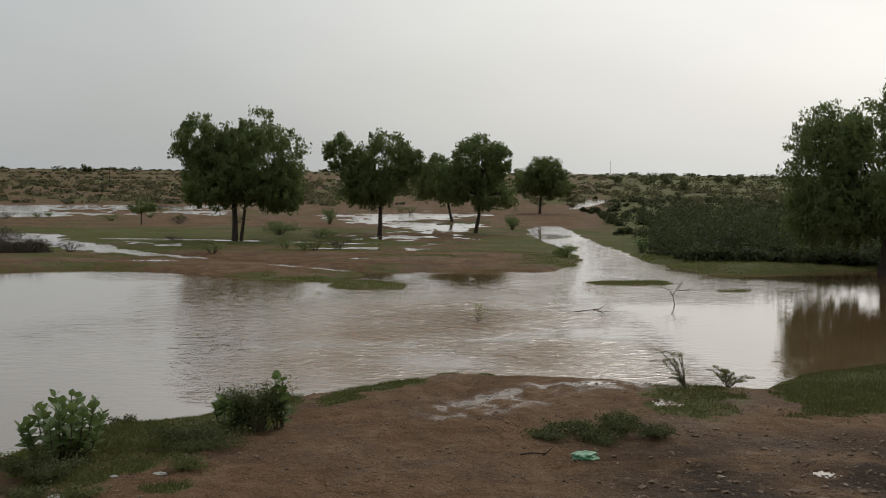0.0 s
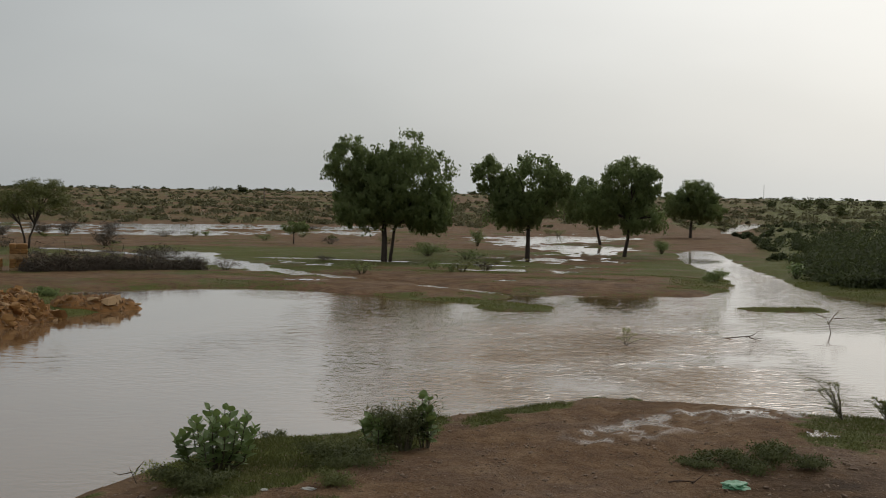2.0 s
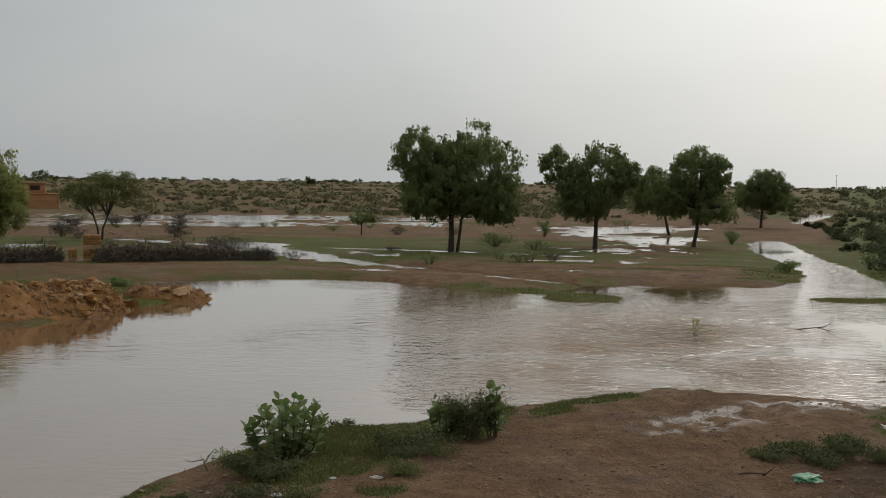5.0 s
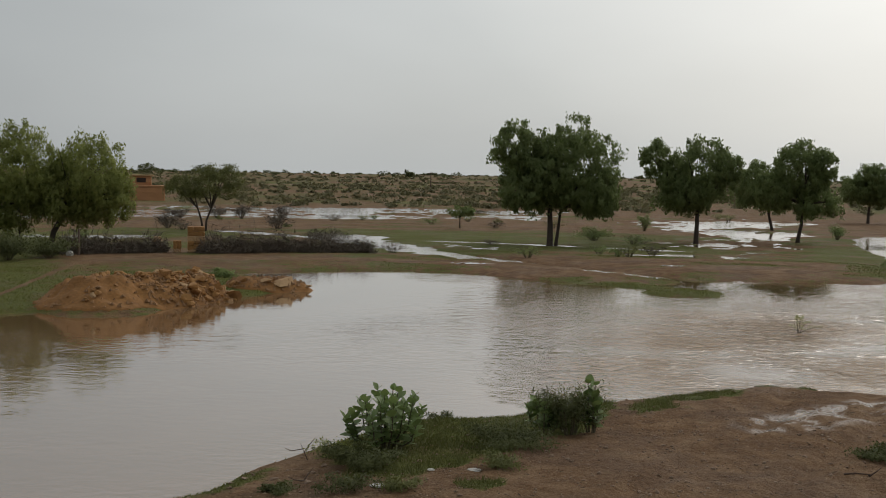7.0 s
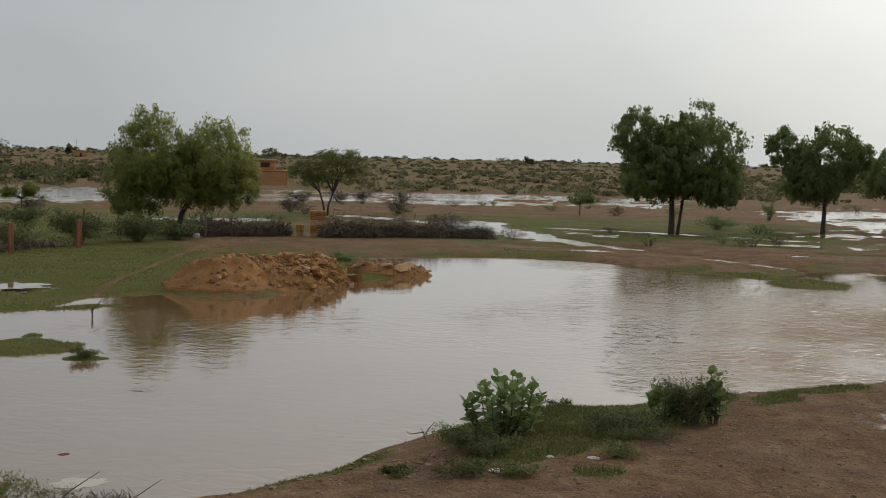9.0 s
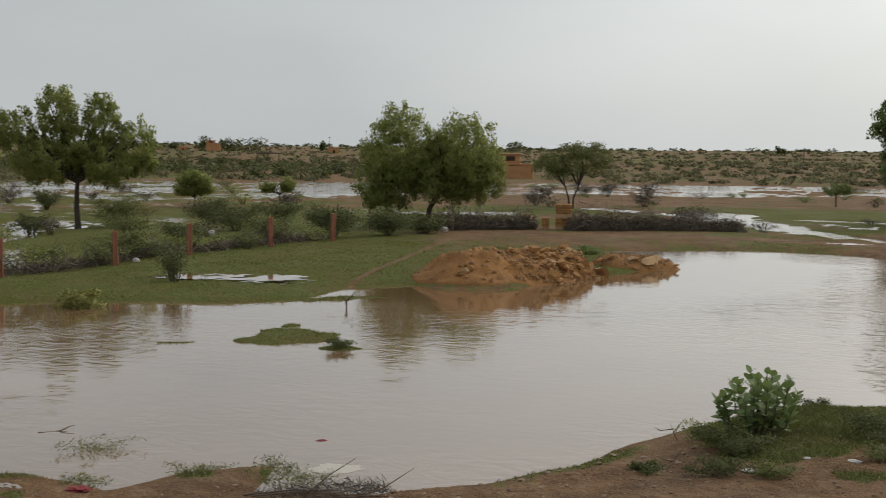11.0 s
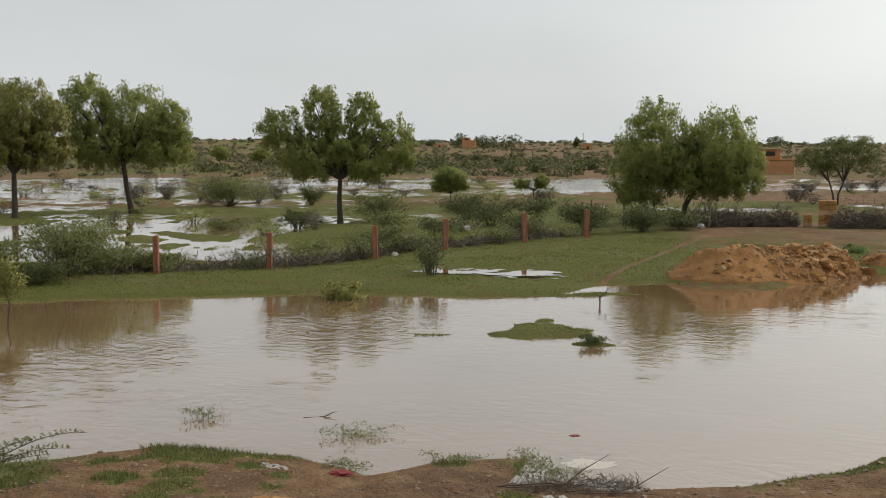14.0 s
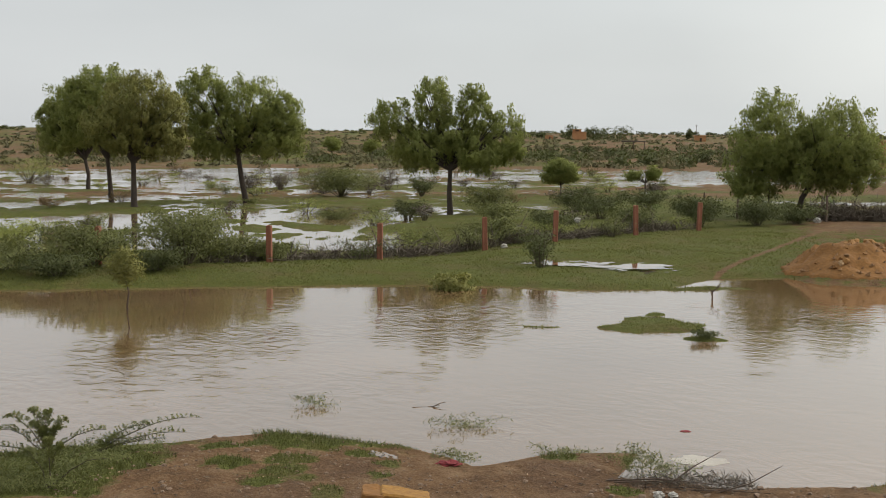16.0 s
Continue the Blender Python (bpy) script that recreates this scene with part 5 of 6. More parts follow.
# ---- milkweed with broad leaves on the near bank ----
def broad_leaf(seed):
    rng = random.Random(seed)
    bm = bmesh.new()
    rows = []
    for k in range(6):
        s = k / 5
        wide = 0.5 * math.sin(math.pi * min(1.0, 0.1 + 0.86 * s ** 0.9)) * 0.86
        drop = -0.16 * s * s
        rows.append([bm.verts.new((-wide, s, drop + 0.1 * wide)), bm.verts.new((0, s, drop - 0.03)), bm.verts.new((wide, s, drop + 0.1 * wide))])
    for a, b_ in zip(rows, rows[1:]):
        for i in range(2):
            bm.faces.new((a[i], a[i + 1], b_[i + 1], b_[i]))
    me = bpy.data.meshes.new("leaf")
    bm.to_mesh(me)
    bm.free()
    for p in me.polygons:
        p.use_smooth = True
    me.materials.append(LEAF_BROAD)
    return me


BROAD = [broad_leaf(k) for k in range(2)]


def milkweed(x, y, w, h, count, label, seed, lean=0.0):
    root = root_at("milkweed", x, y, label, "shrub", sink=0.04)
    rng = random.Random(seed)
    stems, spots = [], []
    n = max(5, count // 17)
    for k in range(n):
        a = 2.4 * k + rng.uniform(-0.3, 0.3)
        q = math.sqrt((k + 0.5) / n)
        reach = w / 2 * q * rng.uniform(0.85, 1.05)
        tip = Vector((reach * math.cos(a) + lean, reach * math.sin(a), h * (0.3 + 0.62 * math.sqrt(max(0.0, 1 - 0.8 * q * q))) * rng.uniform(0.8, 1.08)))
        mid = Vector((tip.x * 0.8, tip.y * 0.8, tip.z * 0.42))
        stems.append(tube([(0.04 * math.cos(a), 0.04 * math.sin(a), -0.05), mid, tip], [0.015, 0.011, 0.006], 5))
        turn = rng.uniform(0, 6.3)
        for pair in range(7):
            s = 0.3 + 0.7 * pair / 6
            p = mid.lerp(tip, (s - 0.45) / 0.55) if s > 0.45 else mid * (s / 0.45)
            for side in (0.0, math.pi):
                spots.append((p, turn + side + rng.uniform(-0.35, 0.35), s))
            turn += 1.57
    for v, f in stems:
        part("stem", fast_mesh("stem", np.array([tuple(p) for p in v]), np.array(f), STEM, True), root)
    for i, (p, turn, s) in enumerate(spots):
        size = rng.uniform(0.12, 0.18) * (0.8 if s > 0.95 else 1.0)
        rise = 0.25 + 0.85 * s * s + rng.uniform(-0.25, 0.25)
        leaf = part("leaf", BROAD[i % 2], root)
        leaf.matrix_local = Matrix.Translation(p) @ Euler((rise, rng.uniform(-0.4, 0.4), turn)).to_matrix().to_4x4() @ Matrix.Diagonal((size * 1.15, size, size, 1))
    return root


milkweed(-5.05, 16.5, 1.25, 0.94, 340, "bushy milkweed with broad pale green leaves on the bank", 5)
milkweed(-3.1, 18.2, 0.6, 0.55, 110, "milkweed with broad pale green leaves on the bank", 6)
milkweed(-2.4, 18.3, 0.3, 0.85, 75, "tall milkweed stem rising beside a dark shrub", 7)
shrub("shrub", -2.7, 18.15, 1.2, 0.85, WEED, "dark feathery thorn shrub on the grassy bank", 401, 5200, (0.06, 0.014), open_=0.3)
shrub("shrub", -5.0, 15.3, 1.0, 0.36, WEED, "low dark weeds under a milkweed", 402, 4500, (0.06, 0.014))
shrub("shrub", -5.6, 15.9, 0.8, 0.3, LEAF, "low dry weeds at the bank's edge", 403, 900, (0.06, 0.012))
shrub("shrub", -3.4, 16.9, 1.6, 0.34, WEED, "low dark weeds on the grassy bank", 404, 4500, (0.06, 0.014))
for k, (x, y, w, h) in enumerate(((1.5, 17.6, 0.9, 0.2), (2.05, 17.9, 1.0, 0.3), (2.6, 17.9, 0.9, 0.33), (3.05, 17.6, 0.8, 0.22), (2.2, 17.4, 0.9, 0.2), (2.7, 18.5, 0.7, 0.22))):
    shrub("weed", x, y, w, h, WEED, "low dark weeds on bare silt beside green plastic", 405 + 20 * k, 1700, (0.05, 0.016), group="silt weeds", category="weed")
for k, (x, y, w, h) in enumerate(((-4.75, 13.9, 0.8, 0.26), (-4.2, 14.2, 0.6, 0.2), (-5.6, 13.9, 0.5, 0.12), (-3.2, 15.6, 0.7, 0.22))):
    shrub("weed", x, y, w, h, (WEED, MESQUITE)[k % 2], "low dark weeds on the crumbling bank", 640 + k, 1500, (0.05, 0.014), group="bank weeds", category="weed")
shrub("shrub", -4.95, 19.3, 0.45, 0.18, WEED, "dark clump of weeds at the water's edge", 408, 500, (0.05, 0.014))
shrub("shrub", -14.5, 19.95, 0.75, 0.3, WEED, "dark weed clump on a mud islet", 409, 700, (0.07, 0.016), z=0.02)
shrub("shrub", -12.9, 5.4, 1.8, 0.24, MESQUITE, "low green weeds on the bank", 410, 4200, (0.055, 0.01))
shrub("shrub", -13.5, 6.5, 1.6, 0.2, MESQUITE, "low green weeds on the bank", 411, 3600, (0.055, 0.01))


# ---- mesquite sprays: arching stems with comb-like leaves ----
def mesquite(x, y, stems, label, seed, z=None, leaf=None, comb=0.07, bare=0.0, leaflet=(0.034, 0.0055)):
    """stems: (way across, way along, height, reach) of each arching stem."""
    rng = np.random.default_rng(seed)
    root = root_at("mesquite_sprig", x, y, label, "plant", z=z, sink=0.02)
    wood, cs, ws = [], [], []
    for ax, ay, h, reach in stems:
        line = []
        for k in range(9):
            s = k / 8
            line.append(np.array([ax * reach * s + rng.normal(0, 0.012), ay * reach * s + rng.normal(0, 0.012), h * math.sin(s * 1.9) / math.sin(min(1.9, math.pi / 2))]))
        wood.append(tube(line, list(np.linspace(0.011, 0.003, 9)), 4))
        for s in np.arange(0.2 + bare, 1.0, 0.045):
            k = min(7, int(s * 8))
            p = line[k] + (line[k + 1] - line[k]) * (s * 8 - k)
            for side in (-1, 1):
                out = np.array([-ay * side, ax * side, 0.35]) + rng.normal(0, 0.14, 3)
                out /= np.linalg.norm(out)
                for q in np.linspace(0.25, 1.0, 5):
                    cs.append(p + out * comb * q * (1.2 - 0.5 * s))
                    ws.append(out)
    for v, f in wood:
        part("stem", fast_mesh("stem", np.array([tuple(p) for p in v]), np.array(f), STEM, True), root)
    cs, ws = np.array(cs), np.array(ws)
    n = len(cs)
    across = np.cross(ws, rng.normal(0, 1, (n, 3)))
    across /= np.linalg.norm(across, axis=1)[:, None]
    ln, wd = leaflet[0] * rng.uniform(0.7, 1.3, (n, 1)), leaflet[1]
    v = np.stack([cs - across * ln / 2, cs + ws * wd, cs + across * ln / 2, cs - ws * wd], 1).reshape(-1, 3)
    part("foliage", fast_mesh("foliage", v, np.arange(n * 4).reshape(n, 4), leaf or LEAF), root)
    return root


SPRAY = (0.055, 0.01)
mesquite(-14.2, 6.3, [(-0.4, 0.2, 0.55, 0.45), (0.1, 0.2, 0.5, 0.35), (-0.8, 0.1, 0.36, 0.7), (0.5, 0.1, 0.42, 0.5), (0.9, 0.0, 0.3, 0.8), (-0.15, 0.0, 0.3, 0.25), (-1, -0.1, 0.22, 0.9), (-0.6, 0.3, 0.48, 0.8), (0.3, -0.1, 0.34, 0.6), (-0.5, -0.2, 0.4, 0.3)], "feathery mesquite sprays over the flooded bank", 21, leaf=MESQUITE, comb=0.11, leaflet=SPRAY)
mesquite(-13.9, 6.7, [(1, 0.15, 0.36, 1.35), (0.95, -0.05, 0.24, 1.2), (0.8, 0.25, 0.3, 0.9), (1, 0.0, 0.16, 0.9), (0.7, -0.1, 0.2, 0.6)], "long arching mesquite sprays reaching over the water", 25, leaf=MESQUITE, comb=0.11, leaflet=SPRAY)
mesquite(-12.6, 5.6, [(-0.6, 0.2, 0.4, 0.5), (0.3, 0.1, 0.42, 0.4), (0.9, -0.1, 0.3, 0.7), (-0.1, -0.1, 0.5, 0.2)], "low mesquite sprays among bank weeds", 22, leaf=MESQUITE, comb=0.1, leaflet=SPRAY)
rng = random.Random(44)
FORD_SPRIGS = ((4.5, 22.7, -0.55, 0.62, 11, "leaning mesquite sprig over the water's edge"), (5.3, 22.9, 0.1, 0.36, 13, "low dark mesquite spray over the water's edge"))
for k, (x, y, lean, tall, count, label) in enumerate(FORD_SPRIGS):
    stems = [(lean + rng.uniform(-0.9, 0.9), rng.uniform(-0.4, 0.4), tall * rng.uniform(0.25, 1.2), rng.uniform(0.3, 0.75)) for _ in range(count)]
    mesquite(x, y, stems, label, 23 + k, leaf=MESQUITE, comb=0.08, leaflet=(0.03, 0.006))
shrub("mesquite_sprig", -14.72, 10.69, 0.95, 0.20, MESQUITE, "half-drowned thin mesquite sprig in the flood", 601, 420, (0.06, 0.009), z=0.0, category="plant", open_=0.3)
shrub("mesquite_sprig", -12.33, 11.41, 1.2, 0.18, MESQUITE, "half-drowned thin mesquite sprig in the flood", 602, 480, (0.06, 0.009), z=0.0, category="plant", open_=0.3)
shrub("mesquite_sprig", -11.04, 10.0, 0.80, 0.24, MESQUITE, "thin mesquite sprig at the flooded edge beside a red rag", 603, 520, (0.06, 0.009), z=0.0, category="plant", open_=0.3)
shrub("mesquite_sprig", -9.0, 11.2, 1.30, 0.40, MESQUITE, "thin green weeds growing through drowned brush", 604, 1500, (0.06, 0.009), z=0.0, category="plant", open_=0.3)
shrub("mesquite_sprig", -10.3, 11.1, 0.90, 0.20, MESQUITE, "thin weeds at the flooded edge", 605, 700, (0.06, 0.009), z=0.0, category="plant", open_=0.3)
mesquite(0.97, 34.05, [(-0.3, 0, 0.42, 0.3), (0.9, 0, 0.2, 0.7), (0.3, 0.1, 0.4, 0.3), (-0.9, 0, 0.2, 0.3), (0.6, 0, 0.3, 0.5)], "green sprig standing in the rippled ford", 30, z=0.0, comb=0.14)


def dead_branch(x, y, pieces, label, seed, z=0.0, thick=0.018):
    """Bare forked wood: pieces of (start, end) in the branch's own axes."""
    rng = random.Random(seed)
    root = new("dead_branch")
    for a, b_ in pieces:
        m = tuple((p + q) / 2 + rng.gauss(0, 0.03) for p, q in zip(a, b_))
        v, f = tube([a, m, b_], [thick, thick * 0.75, thick * 0.3], 5)
        part("limb", fast_mesh("limb", np.array([tuple(p) for p in v]), np.array(f), WOOD_GREY, True), root)
    root.matrix_world = Matrix.Translation((x, y, z)) @ Matrix.Rotation(math.atan2(-x, y), 4, "Z")
    return tagged(root, label, "branch")


dead_branch(7.3, 38.9, [((0, 0, -0.05), (-0.2, 0.1, 0.5)), ((-0.1, 0, 0.25), (0.25, 0.1, 0.75)), ((-0.2, 0.1, 0.45), (-0.6, 0.2, 0.6)), ((0.1, 0, 0.45), (0.5, 0.2, 0.5))], "bare drowned branch sticking out of still water", 1)
dead_branch(4.36, 36.5, [((-0.6, 0, -0.02), (0.3, 0.1, 0.1)), ((0.1, 0, 0.05), (0.5, 0.2, 0.25)), ((0.2, 0, 0.05), (0.55, -0.1, 0.05))], "bare branch lying in the flood", 2)
dead_branch(-18.05, 25.1, [((0, 0, -0.05), (0.02, 0, 0.24)), ((0.02, 0, 0.2), (0.2, 0, 0.42)), ((0, 0, 0.1), (-0.12, 0, 0.3))], "short bare stick standing in the flood", 3, thick=0.025)
dead_branch(-13.5, 11.9, [((-0.3, 0, 0.0), (0.1, 0.05, 0.02)), ((0.0, 0, 0.01), (0.2, 0.1, 0.06))], "bare stick floating on muddy water", 4, thick=0.009)
dead_branch(1.3, 16.25, [((-0.25, 0, 0.02), (0.1, 0.05, 0.03)), ((0.05, 0, 0.03), (0.2, 0.1, 0.12))], "dry stick lying on wet silt", 5, z=on_land(1.3, 16.25) + 0.01, thick=0.015)
dead_branch(-5.9, 15.7, [((0, 0, 0), (-0.1, 0.05, 0.22)), ((-0.05, 0, 0.1), (0.1, 0, 0.3)), ((-0.05, 0, 0.15), (-0.3, 0, 0.16))], "dead root on the crumbling bank", 6, z=on_land(-5.9, 15.7), thick=0.008)
dead_branch(-5.5, 14.5, [((0, 0, 0), (0.12, 0.05, 0.16)), ((0, 0, 0), (-0.2, 0.02, 0.05))], "orange-brown dead root on the bank", 7, z=on_land(-5.5, 14.5), thick=0.009)
dead_branch(-24.15, 21.2, [((0, 0, -0.05), (-0.1, 0, 0.2)), ((0, 0, 0), (0.15, 0, 0.18)), ((0.0, 0, 0.05), (-0.25, 0, 0.1))], "brown root stump at the water's edge", 8, z=on_land(-24.15, 21.2), thick=0.035)
dead_branch(-8.2, 10.9, [((-0.9, 0.1, 0.05), (0.3, 0, 0.1)), ((-0.6, 0, 0.02), (0.6, 0.05, 0.05)), ((0.3, 0, 0.0), (1.0, 0.1, 0.32)), ((-0.2, 0.1, 0.05), (0.35, 0.2, 0.42)), ((-0.8, -0.05, 0.08), (0.0, 0.1, 0.12)), ((0, 0, 0.02), (0.9, -0.1, 0.06))], "dark drowned sticks at the muddy edge", 9, z=on_land(-8.2, 10.9) - 0.02, thick=0.01)
brush_heap(-8.35, 11.05, 1.5, 0.45, 0.11, 48, "dark drowned brush at the muddy edge", 270, 1500, "drowned brush", False, (0.17, 0.008))


# ---- loose stones, litter, the painted block ----
def near_bank(rng, count, r0, r1, az0, az1):
    out = []
    while len(out) < count:
        r, az = rng.uniform(r0, r1), radians(rng.uniform(az0, az1))
        x, y = -r * math.sin(az), r * math.cos(az)
        out.append((x, y))
    xs, ys = np.array([p[0] for p in out]), np.array([p[1] for p in out])
    d = shore_distance(xs, ys)
    thick = fbm(xs * 0.5, ys * 0.5, 81)
    return [(x, y, h, k) for x, y, h, k, dd in zip(xs, ys, land_height(xs, ys), thick, d) if dd > 0.15]


def pebbles():
    rng = random.Random(77)
    vs, fs, n = [], [], 0
    for x, y, h, k in near_bank(rng, 15000, 12.5, 25, -21, 66):
        if k + 0.35 < rng.random() * 0.9:
            continue
        size = rng.uniform(0.008, 0.024) * (1 if rng.random() < 0.9 else 1.9)
        a0, squash, high = rng.uniform(0, 6.3), rng.uniform(0.6, 1.0), rng.uniform(0.35, 0.8)
        for share, up in ((1.0, -0.15), (0.95, 0.5 * high), (0.55, high)):
            for k in range(6):
                q = size * share * rng.uniform(0.85, 1.12)
                px, py = q * math.cos(k * 1.047), q * squash * math.sin(k * 1.047)
                vs.append((x + px * math.cos(a0) - py * math.sin(a0), y + px * math.sin(a0) + py * math.cos(a0), h + size * (up + rng.uniform(-0.08, 0.08))))
        for row in (0, 6):
            fs += [(n + row + k, n + row + (k + 1) % 6, n + row + 6 + (k + 1) % 6, n + row + 6 + k) for k in range(6)]
        fs += [(n + 12, n + 13, n + 14, n + 15), (n + 12, n + 15, n + 16, n + 17)]
        n += 18
    ob = new("pebbles", fast_mesh("pebbles", np.array(vs), np.array(fs), PEBBLE))
    tagged(ob, "small pebbles and clods strewn over wet silt", "pebbles", kind="stuff")
    for k, (x, y, h, _) in enumerate(near_bank(random.Random(78), 260, 13.0, 22, -20, 62)):
        size = rng.uniform(0.03, 0.085)
        ob = new("stone", STONES[k % 5])
        ob.matrix_world = Matrix.Translation((x, y, h + size * 0.12)) @ pose(0, 0, 0, rng.uniform(-15, 15), rng.uniform(-15, 15), rng.uniform(0, 360)) @ Matrix.Diagonal((size, size, size, 1))
        tagged(ob, "small brown stone lying on wet silt", "stone", "bank stones")

    rng = random.Random(79)
    for k, (x, y, h, _) in enumerate(near_bank(random.Random(80), 200, 13.2, 19, -21, -7) + near_bank(random.Random(81), 110, 12.4, 17, 18, 40)):
        size = rng.uniform(0.035, 0.13)
        ob = new("clod", STONES[k % 5])
        ob.matrix_world = Matrix.Translation((x, y, h + size * 0.1)) @ pose(0, 0, 0, rng.uniform(-15, 15), rng.uniform(-15, 15), rng.uniform(0, 360)) @ Matrix.Diagonal((size, size, size * 0.8, 1))
        tagged(ob, "lump of wet brown earth on the bank", "clod", "earth clods")


pebbles()


def chips():
    """Slivers of bark, twig and dry leaf trodden into the silt."""
    rng = random.Random(83)
    vs, fs, n = [], [], 0
    for x, y, h, k in near_bank(rng, 9000, 11.5, 22, -21, 68):
        if 0.3 - k < rng.random() * 0.8:
            continue
        ln, wd, up, a = rng.uniform(0.015, 0.06), rng.uniform(0.007, 0.02), rng.uniform(0.004, 0.016), rng.uniform(0, 6.3)
        c, q, tilt = math.cos(a), math.sin(a), rng.uniform(-0.4, 0.4)
        for u, v, w in ((-ln, 0, -0.004), (0, wd, -0.004), (ln, 0, -0.004 + tilt * ln), (0, -wd, -0.004), (rng.uniform(-0.3, 0.3) * ln, 0, up)):
            vs.append((x + u * c - v * q, y + u * q + v * c, h + w))
        fs += [(n + k, n + (k + 1) % 4, n + 4) for k in range(4)]
        n += 5
    tagged(new("chips", fast_mesh("chips", np.array(vs), np.array(fs), CHIP)), "bark slivers and dry leaf bits trodden into silt", "litter", kind="stuff")


chips()


def crumpled(name, x, y, size, flat, mat, label, category, seed, z=None, turn=0.0, long_=1.0):
    """A crushed thin thing: bag, rag, packet."""
    rng = random.Random(seed)
    bm = bmesh.new()
    bmesh.ops.create_icosphere(bm, subdivisions=3, radius=0.5)
    for v in bm.verts:
        k = noise.noise(v.co * 4.5 + Vector((seed, 0, 0))) * 0.55 + noise.noise(v.co * 11 + Vector((0, seed, 0))) * 0.25
        v.co *= 1 + k
        v.co.z *= flat
        v.co.x *= long_
    me = bpy.data.meshes.new(name)
    bm.to_mesh(me)
    bm.free()
    me.materials.append(mat)
    ob = new(name, me)
    ob.matrix_world = Matrix.Translation((x, y, (on_land(x, y) if z is None else z) + size * flat * 0.3)) @ pose(0, 0, 0, 0, 0, turn) @ Matrix.Diagonal((size, size, size, 1))
    return tagged(ob, label, category)


crumpled("plastic_bag", 1.9, 16.3, 0.34, 0.3, PLASTIC_GREEN, "crumpled pale green plastic bag on wet silt", "litter", 2)
crumpled("plastic_packet", -4.44, 14.3, 0.17, 0.2, PLASTIC_WHITE, "flattened white plastic packet on the bank", "litter", 3, long_=1.3, turn=15)
crumpled("plastic_cup", -8.25, 10.45, 0.11, 0.7, PLASTIC_WHITE, "white plastic cup beside drowned brush", "litter", 4, long_=1.1)
crumpled("plastic_cup", -8.13, 10.54, 0.1, 0.6, PLASTIC_WHITE, "crushed white plastic cup beside drowned brush", "litter", 5)
crumpled("red_rag", -10.72, 9.66, 0.2, 0.25, CLOTH_RED, "wet red rag at the flooded edge", "rag", 6, long_=1.3, turn=45)
crumpled("floating_packet", -10.15, 13.46, 0.09, 0.12, CLOTH_RED, "red packet floating on muddy water", "litter", 7, z=0.0, long_=1.5, turn=40)
crumpled("foam_patch", -9.1, 12.35, 0.42, 0.012, FOAM, "patch of white foam on muddy water", "foam", 8, z=0.0, long_=1.3, turn=45)
crumpled("plastic_scrap", -3.5, 15.3, 0.12, 0.3, PLASTIC_WHITE, "grey-white plastic scrap among weeds", "litter", 9, long_=1.6, turn=20)
crumpled("plastic_scrap", -4.05, 15.25, 0.09, 0.3, PLASTIC_WHITE, "grey-white plastic scrap among weeds", "litter", 10)
crumpled("plastic_scrap", -30.6, 34.3, 0.22, 0.8, PLASTIC_WHITE, "white plastic scrap caught in brush", "litter", 11, z=on_land(-30.6, 34.3) + 0.55)
crumpled("plastic_scrap", -29.4, 29.3, 0.2, 0.8, PLASTIC_WHITE, "white plastic scrap by a fence post", "litter", 12)
crumpled("plastic_scrap", -29.1, 48.2, 0.3, 0.9, PLASTIC_WHITE, "white plastic scrap by a wooden post", "litter", 13)

block = root_at("kerb_block", -8.6, 6.86, "worn yellow-painted roadside kerb block", "kerb block", sink=0.235)
# brown left side: the shadowed face is put into a separate colour
part("block", bevelled_box("block", 0.2, 0.32, 0.78, EARTH, 0.012, 6, 0.004), block, "brown left side with its shade in the colour", Matrix.Translation((-0.17, 0, 0.015)) @ pose(0, 0, 0, 0, 9, 0))
part("painted_block", bevelled_box("painted_block", 0.46, 0.3, 0.78, YELLOW_PAINT, 0.018, 7, 0.004), block, "flaking yellow paint", Matrix.Translation((0.12, 0.02, -0.01)) @ pose(0, 0, 0, 0, 9, 0))


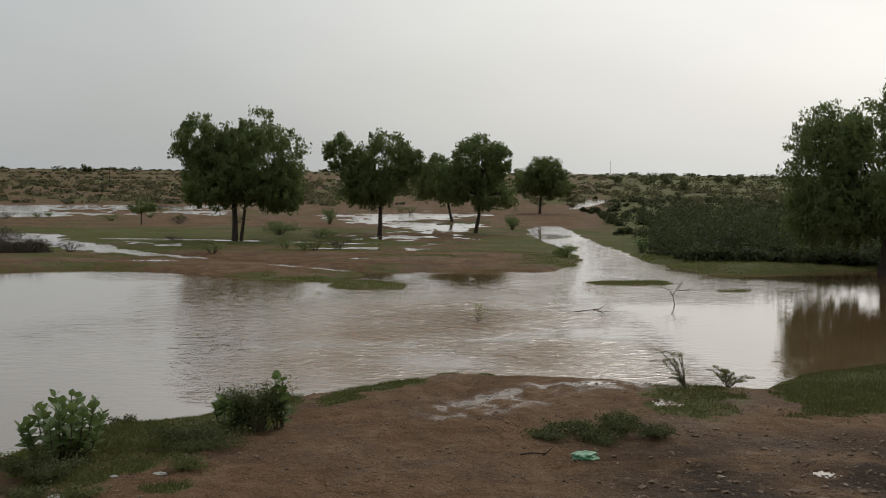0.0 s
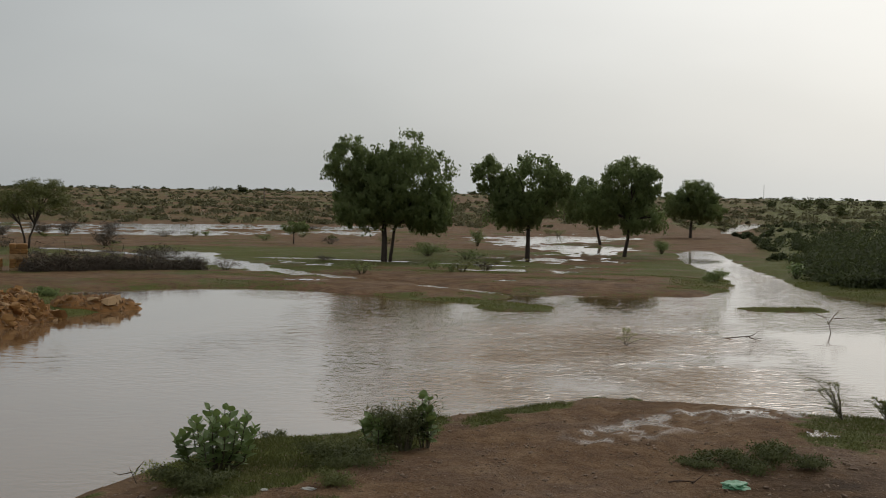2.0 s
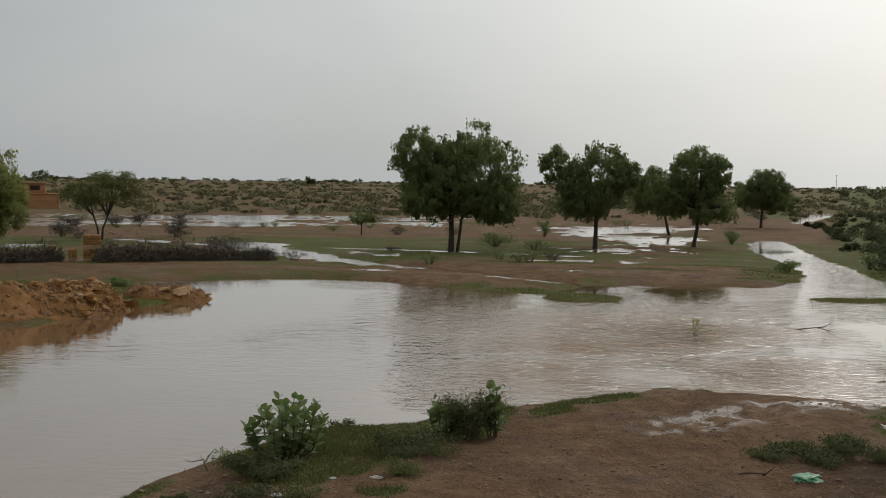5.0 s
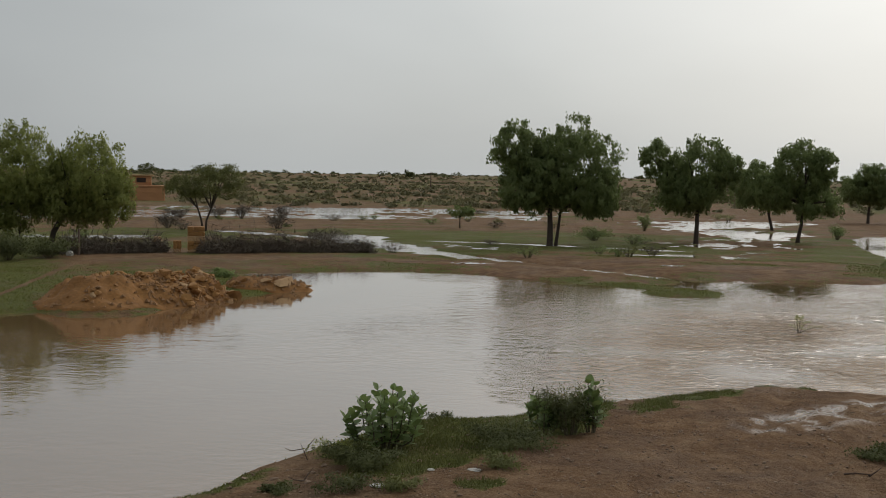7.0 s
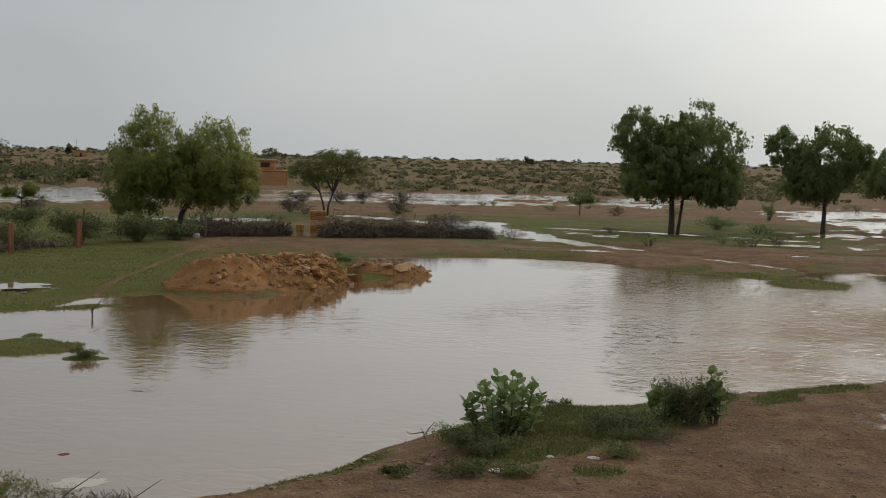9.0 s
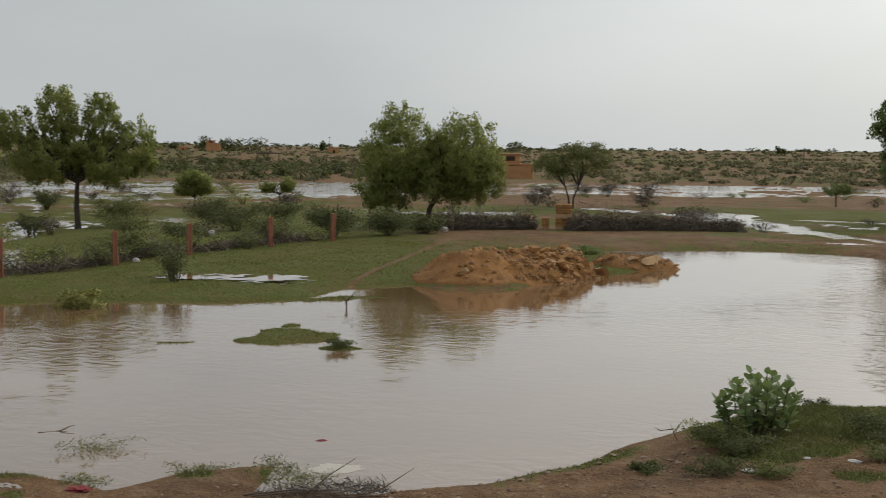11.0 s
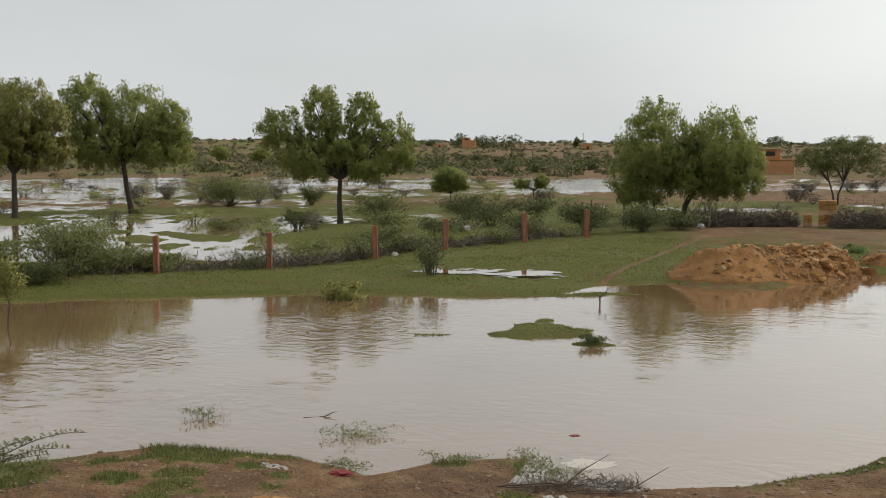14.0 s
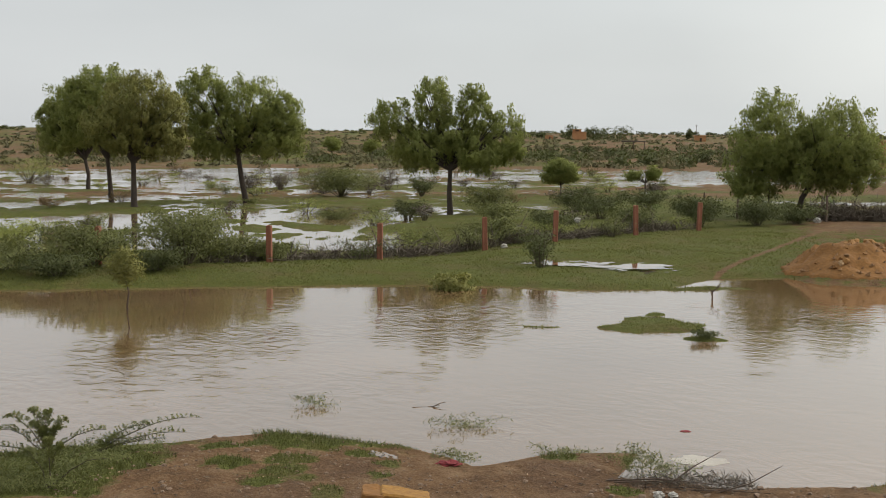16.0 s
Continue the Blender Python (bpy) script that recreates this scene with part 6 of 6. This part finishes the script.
# ---- grass ----
def grass(name, label, count, box, rng_seed, h0, h1, wide, limit, blade=GRASS, beyond=99.0):
    rng = np.random.default_rng(rng_seed)
    x, y = rng.uniform(box[0], box[1], count), rng.uniform(box[2], box[3], count)
    r, az = np.hypot(x, y), np.degrees(np.arctan2(-x, y))
    ok = (r > limit[0]) & (r < limit[1]) & (az > -23) & (az < 71) & ((az < 28) | (r < beyond))
    x, y = x[ok], y[ok]
    d = shore_distance(x, y)
    x, y, d = x[d > 0], y[d > 0], d[d > 0]
    g = greenness(x, y, d) + 0.35 * fbm(x * 2.6, y * 2.6, 99) - 0.05 - 0.5 * rng.uniform(0, 1, len(x)) ** 3
    ok = g > 0.42
    x, y = x[ok], y[ok]
    z = land_height(x, y)
    ok = z > 0.004
    x, y, z = x[ok], y[ok], z[ok]
    n = len(x)
    a = rng.uniform(0, 2 * np.pi, n)
    h = rng.uniform(h0, h1, n) * (0.7 + 0.6 * step(-0.2, 0.4, fbm(x * 0.8, y * 0.8, 77)))
    w = wide * rng.uniform(0.7, 1.3, n)
    foot = np.stack([x, y, z - 0.01], -1)
    across = np.stack([np.cos(a), np.sin(a), np.zeros(n)], -1) * w[:, None] / 2
    tip = foot + np.stack([rng.normal(0, 0.45, n) * h, rng.normal(0, 0.45, n) * h, h], -1)
    v = np.stack([foot - across, foot + across, tip], 1).reshape(-1, 3)
    ob = new(name, fast_mesh(name, v, np.arange(3 * n).reshape(n, 3), blade))
    return tagged(ob, label, "grass", kind="stuff")


grass("bank_grass", "short wet grass along the near bank", 1200000, (-17, 14, 3, 29), 1, 0.02, 0.085, 0.012, (12.3, 29), GRASS_LUSH, 16.5)
grass("meadow_grass", "short grazed turf on the far bank", 200000, (-40, -14, 10, 50), 2, 0.02, 0.07, 0.025, (24, 52))
grass("islet_grass", "short turf on low mud islets", 30000, (-19.5, -14.5, 18, 28), 3, 0.012, 0.04, 0.02, (18, 40))
grass("shore_grass", "short turf on the far shore", 160000, (-16, 26, 42, 62), 4, 0.02, 0.07, 0.035, (40, 64))


# ---- houses and far things ----
def mud_house(x, y, w, d, h, label, seed, upper=True):
    root = root_at("mud_house", x, y, label, "house", sink=0.3)
    part("wall", bevelled_box("wall", w, d, h + 0.3, MUD_WALL, 0.08, seed, 0.04), root)
    part("parapet", bevelled_box("parapet", w + 0.16, d + 0.16, 0.22, MUD_WALL, 0.05, seed + 1, 0.02), root, m=Matrix.Translation((0, 0, h + 0.3)))
    if upper:
        room = part("upper_room", bevelled_box("upper_room", w * 0.6, d * 0.6, 1.25, MUD_WALL, 0.06, seed + 2, 0.03), root, m=Matrix.Translation((-w * 0.18, 0.2, h + 0.5)))
        # no hole is cut: a dark block paints the opening's shade
        part("window", bevelled_box("window", w * 0.26, 0.1, 0.6, OPENING_SHADE, 0.01, seed + 3), room, "dark block painted as the shade of an unglazed opening", Matrix.Translation((0.1, -d * 0.3 - 0.03, 0.4)))
        part("roof_slab", bevelled_box("roof_slab", w * 0.72, d * 0.74, 0.2, ROCK_PALE, 0.04, seed + 4), root, "pale flat roof slab", Matrix.Translation((-w * 0.18, 0.2, h + 1.75)))
    else:
        # solid dark block on the wall, coloured as the doorway's shade
        part("doorway", bevelled_box("doorway", w * 0.18, 0.1, 1.6, OPENING_SHADE, 0.01, seed + 3), root, "dark block painted as the shade of a doorway", Matrix.Translation((0.3, -d / 2 - 0.02, 0.3)))
    return root


mud_house(-81.7, 155.0, 4.8, 4.0, 1.85, "orange mud-plastered house with a small upper room", 1)
mud_house(-395.0, 446.0, 6.5, 5.0, 3.6, "distant orange mud house on a low rise", 2)
mud_house(-330.0, 452.0, 5.0, 4.0, 2.4, "distant low mud house among scrub", 3, False)
mud_house(-420.0, 452.0, 4.0, 4.0, 2.0, "distant low mud house among scrub", 4, False)


def open_shed(x, y):
    root = root_at("open_shed", x, y, "distant open shed with a flat thatch roof on posts", "shed", sink=0.2)
    part("roof", bevelled_box("roof", 6.0, 4.0, 0.3, BRUSH, 0.05, 3, 0.03), root, m=Matrix.Translation((0, 0, 2.2)))
    for px in (-2.6, 0, 2.6):
        for py in (-1.7, 1.7):
            v, f = tube([(px, py, 0), (px, py, 2.3)], [0.12, 0.1], 6)
            part("post", fast_mesh("post", np.array([tuple(p) for p in v]), np.array(f), WOOD_GREY, True), root)


open_shed(-195.0, 240.0)


def utility_pole(x, y, h):
    root = root_at("utility_pole", x, y, "thin grey utility pole far out on the plain", "utility pole", "utility poles", sink=0.3)
    v, f = tube([(0, 0, 0), (0, 0, h)], [0.16, 0.1], 7)
    part("pole", fast_mesh("pole", np.array([tuple(p) for p in v]), np.array(f), WOOD_GREY, True), root)
    part("crossarm", bevelled_box("crossarm", 1.6, 0.12, 0.12, WOOD_GREY, 0.01), root, m=Matrix.Translation((0, 0, h - 0.5)))


for az, r, h in ((15.0, 320, 5.0), (-7.6, 900, 12), (-4.6, 950, 9), (36.3, 800, 9), (9.0, 900, 9)):
    utility_pole(-r * math.sin(radians(az)), r * math.cos(radians(az)), h)


def far_trees():
    rng = np.random.default_rng(25)
    spots = []
    for az, r, w, h in ((41.0, 640, 9, 8), (41.9, 650, 10, 8.5), (40.4, 650, 14, 7.5), (39.6, 640, 16, 8), (43.3, 660, 7, 5), (44.3, 660, 8, 6), (44.9, 670, 6, 5), (36.6, 700, 5, 6.5), (-9.4, 520, 9, 6.2), (-10.1, 525, 7, 6.0),
                        (-11.0, 300, 3.5, 4), (-13.2, 520, 8, 5.2), (-14.4, 480, 14, 6), (-12.4, 600, 7, 4.5), (-7.9, 560, 6, 4.6), (30.1, 900, 9, 11), (28.0, 900, 22, 9), (25.5, 900, 16, 8), (16.0, 1000, 8, 8), (7.0, 1000, 6, 8)):
        spots.append((-r * math.sin(radians(az)), r * math.cos(radians(az)), w, h, 420, r * 0.0012))
    for _ in range(46):
        az, r = rng.uniform(33, 56), rng.uniform(165, 300)
        h = rng.uniform(1.2, 2.6)
        spots.append((-r * math.sin(radians(az)), r * math.cos(radians(az)), h * rng.uniform(1.8, 3.2), h, 240, 0.35))
    while len(spots) < 420:
        az, r = rng.uniform(-23, 72), rng.uniform(850, 1900)
        h = rng.uniform(1.4, 3.6) * r / 1100
        spots.append((-r * math.sin(radians(az)), r * math.cos(radians(az)), h * rng.uniform(1.5, 4), h, 75, r * 0.001))
    scrub_field("far_trees", "dark distant trees and shrubs across the far plain", spots, WEED, 26, "trees")


far_trees()
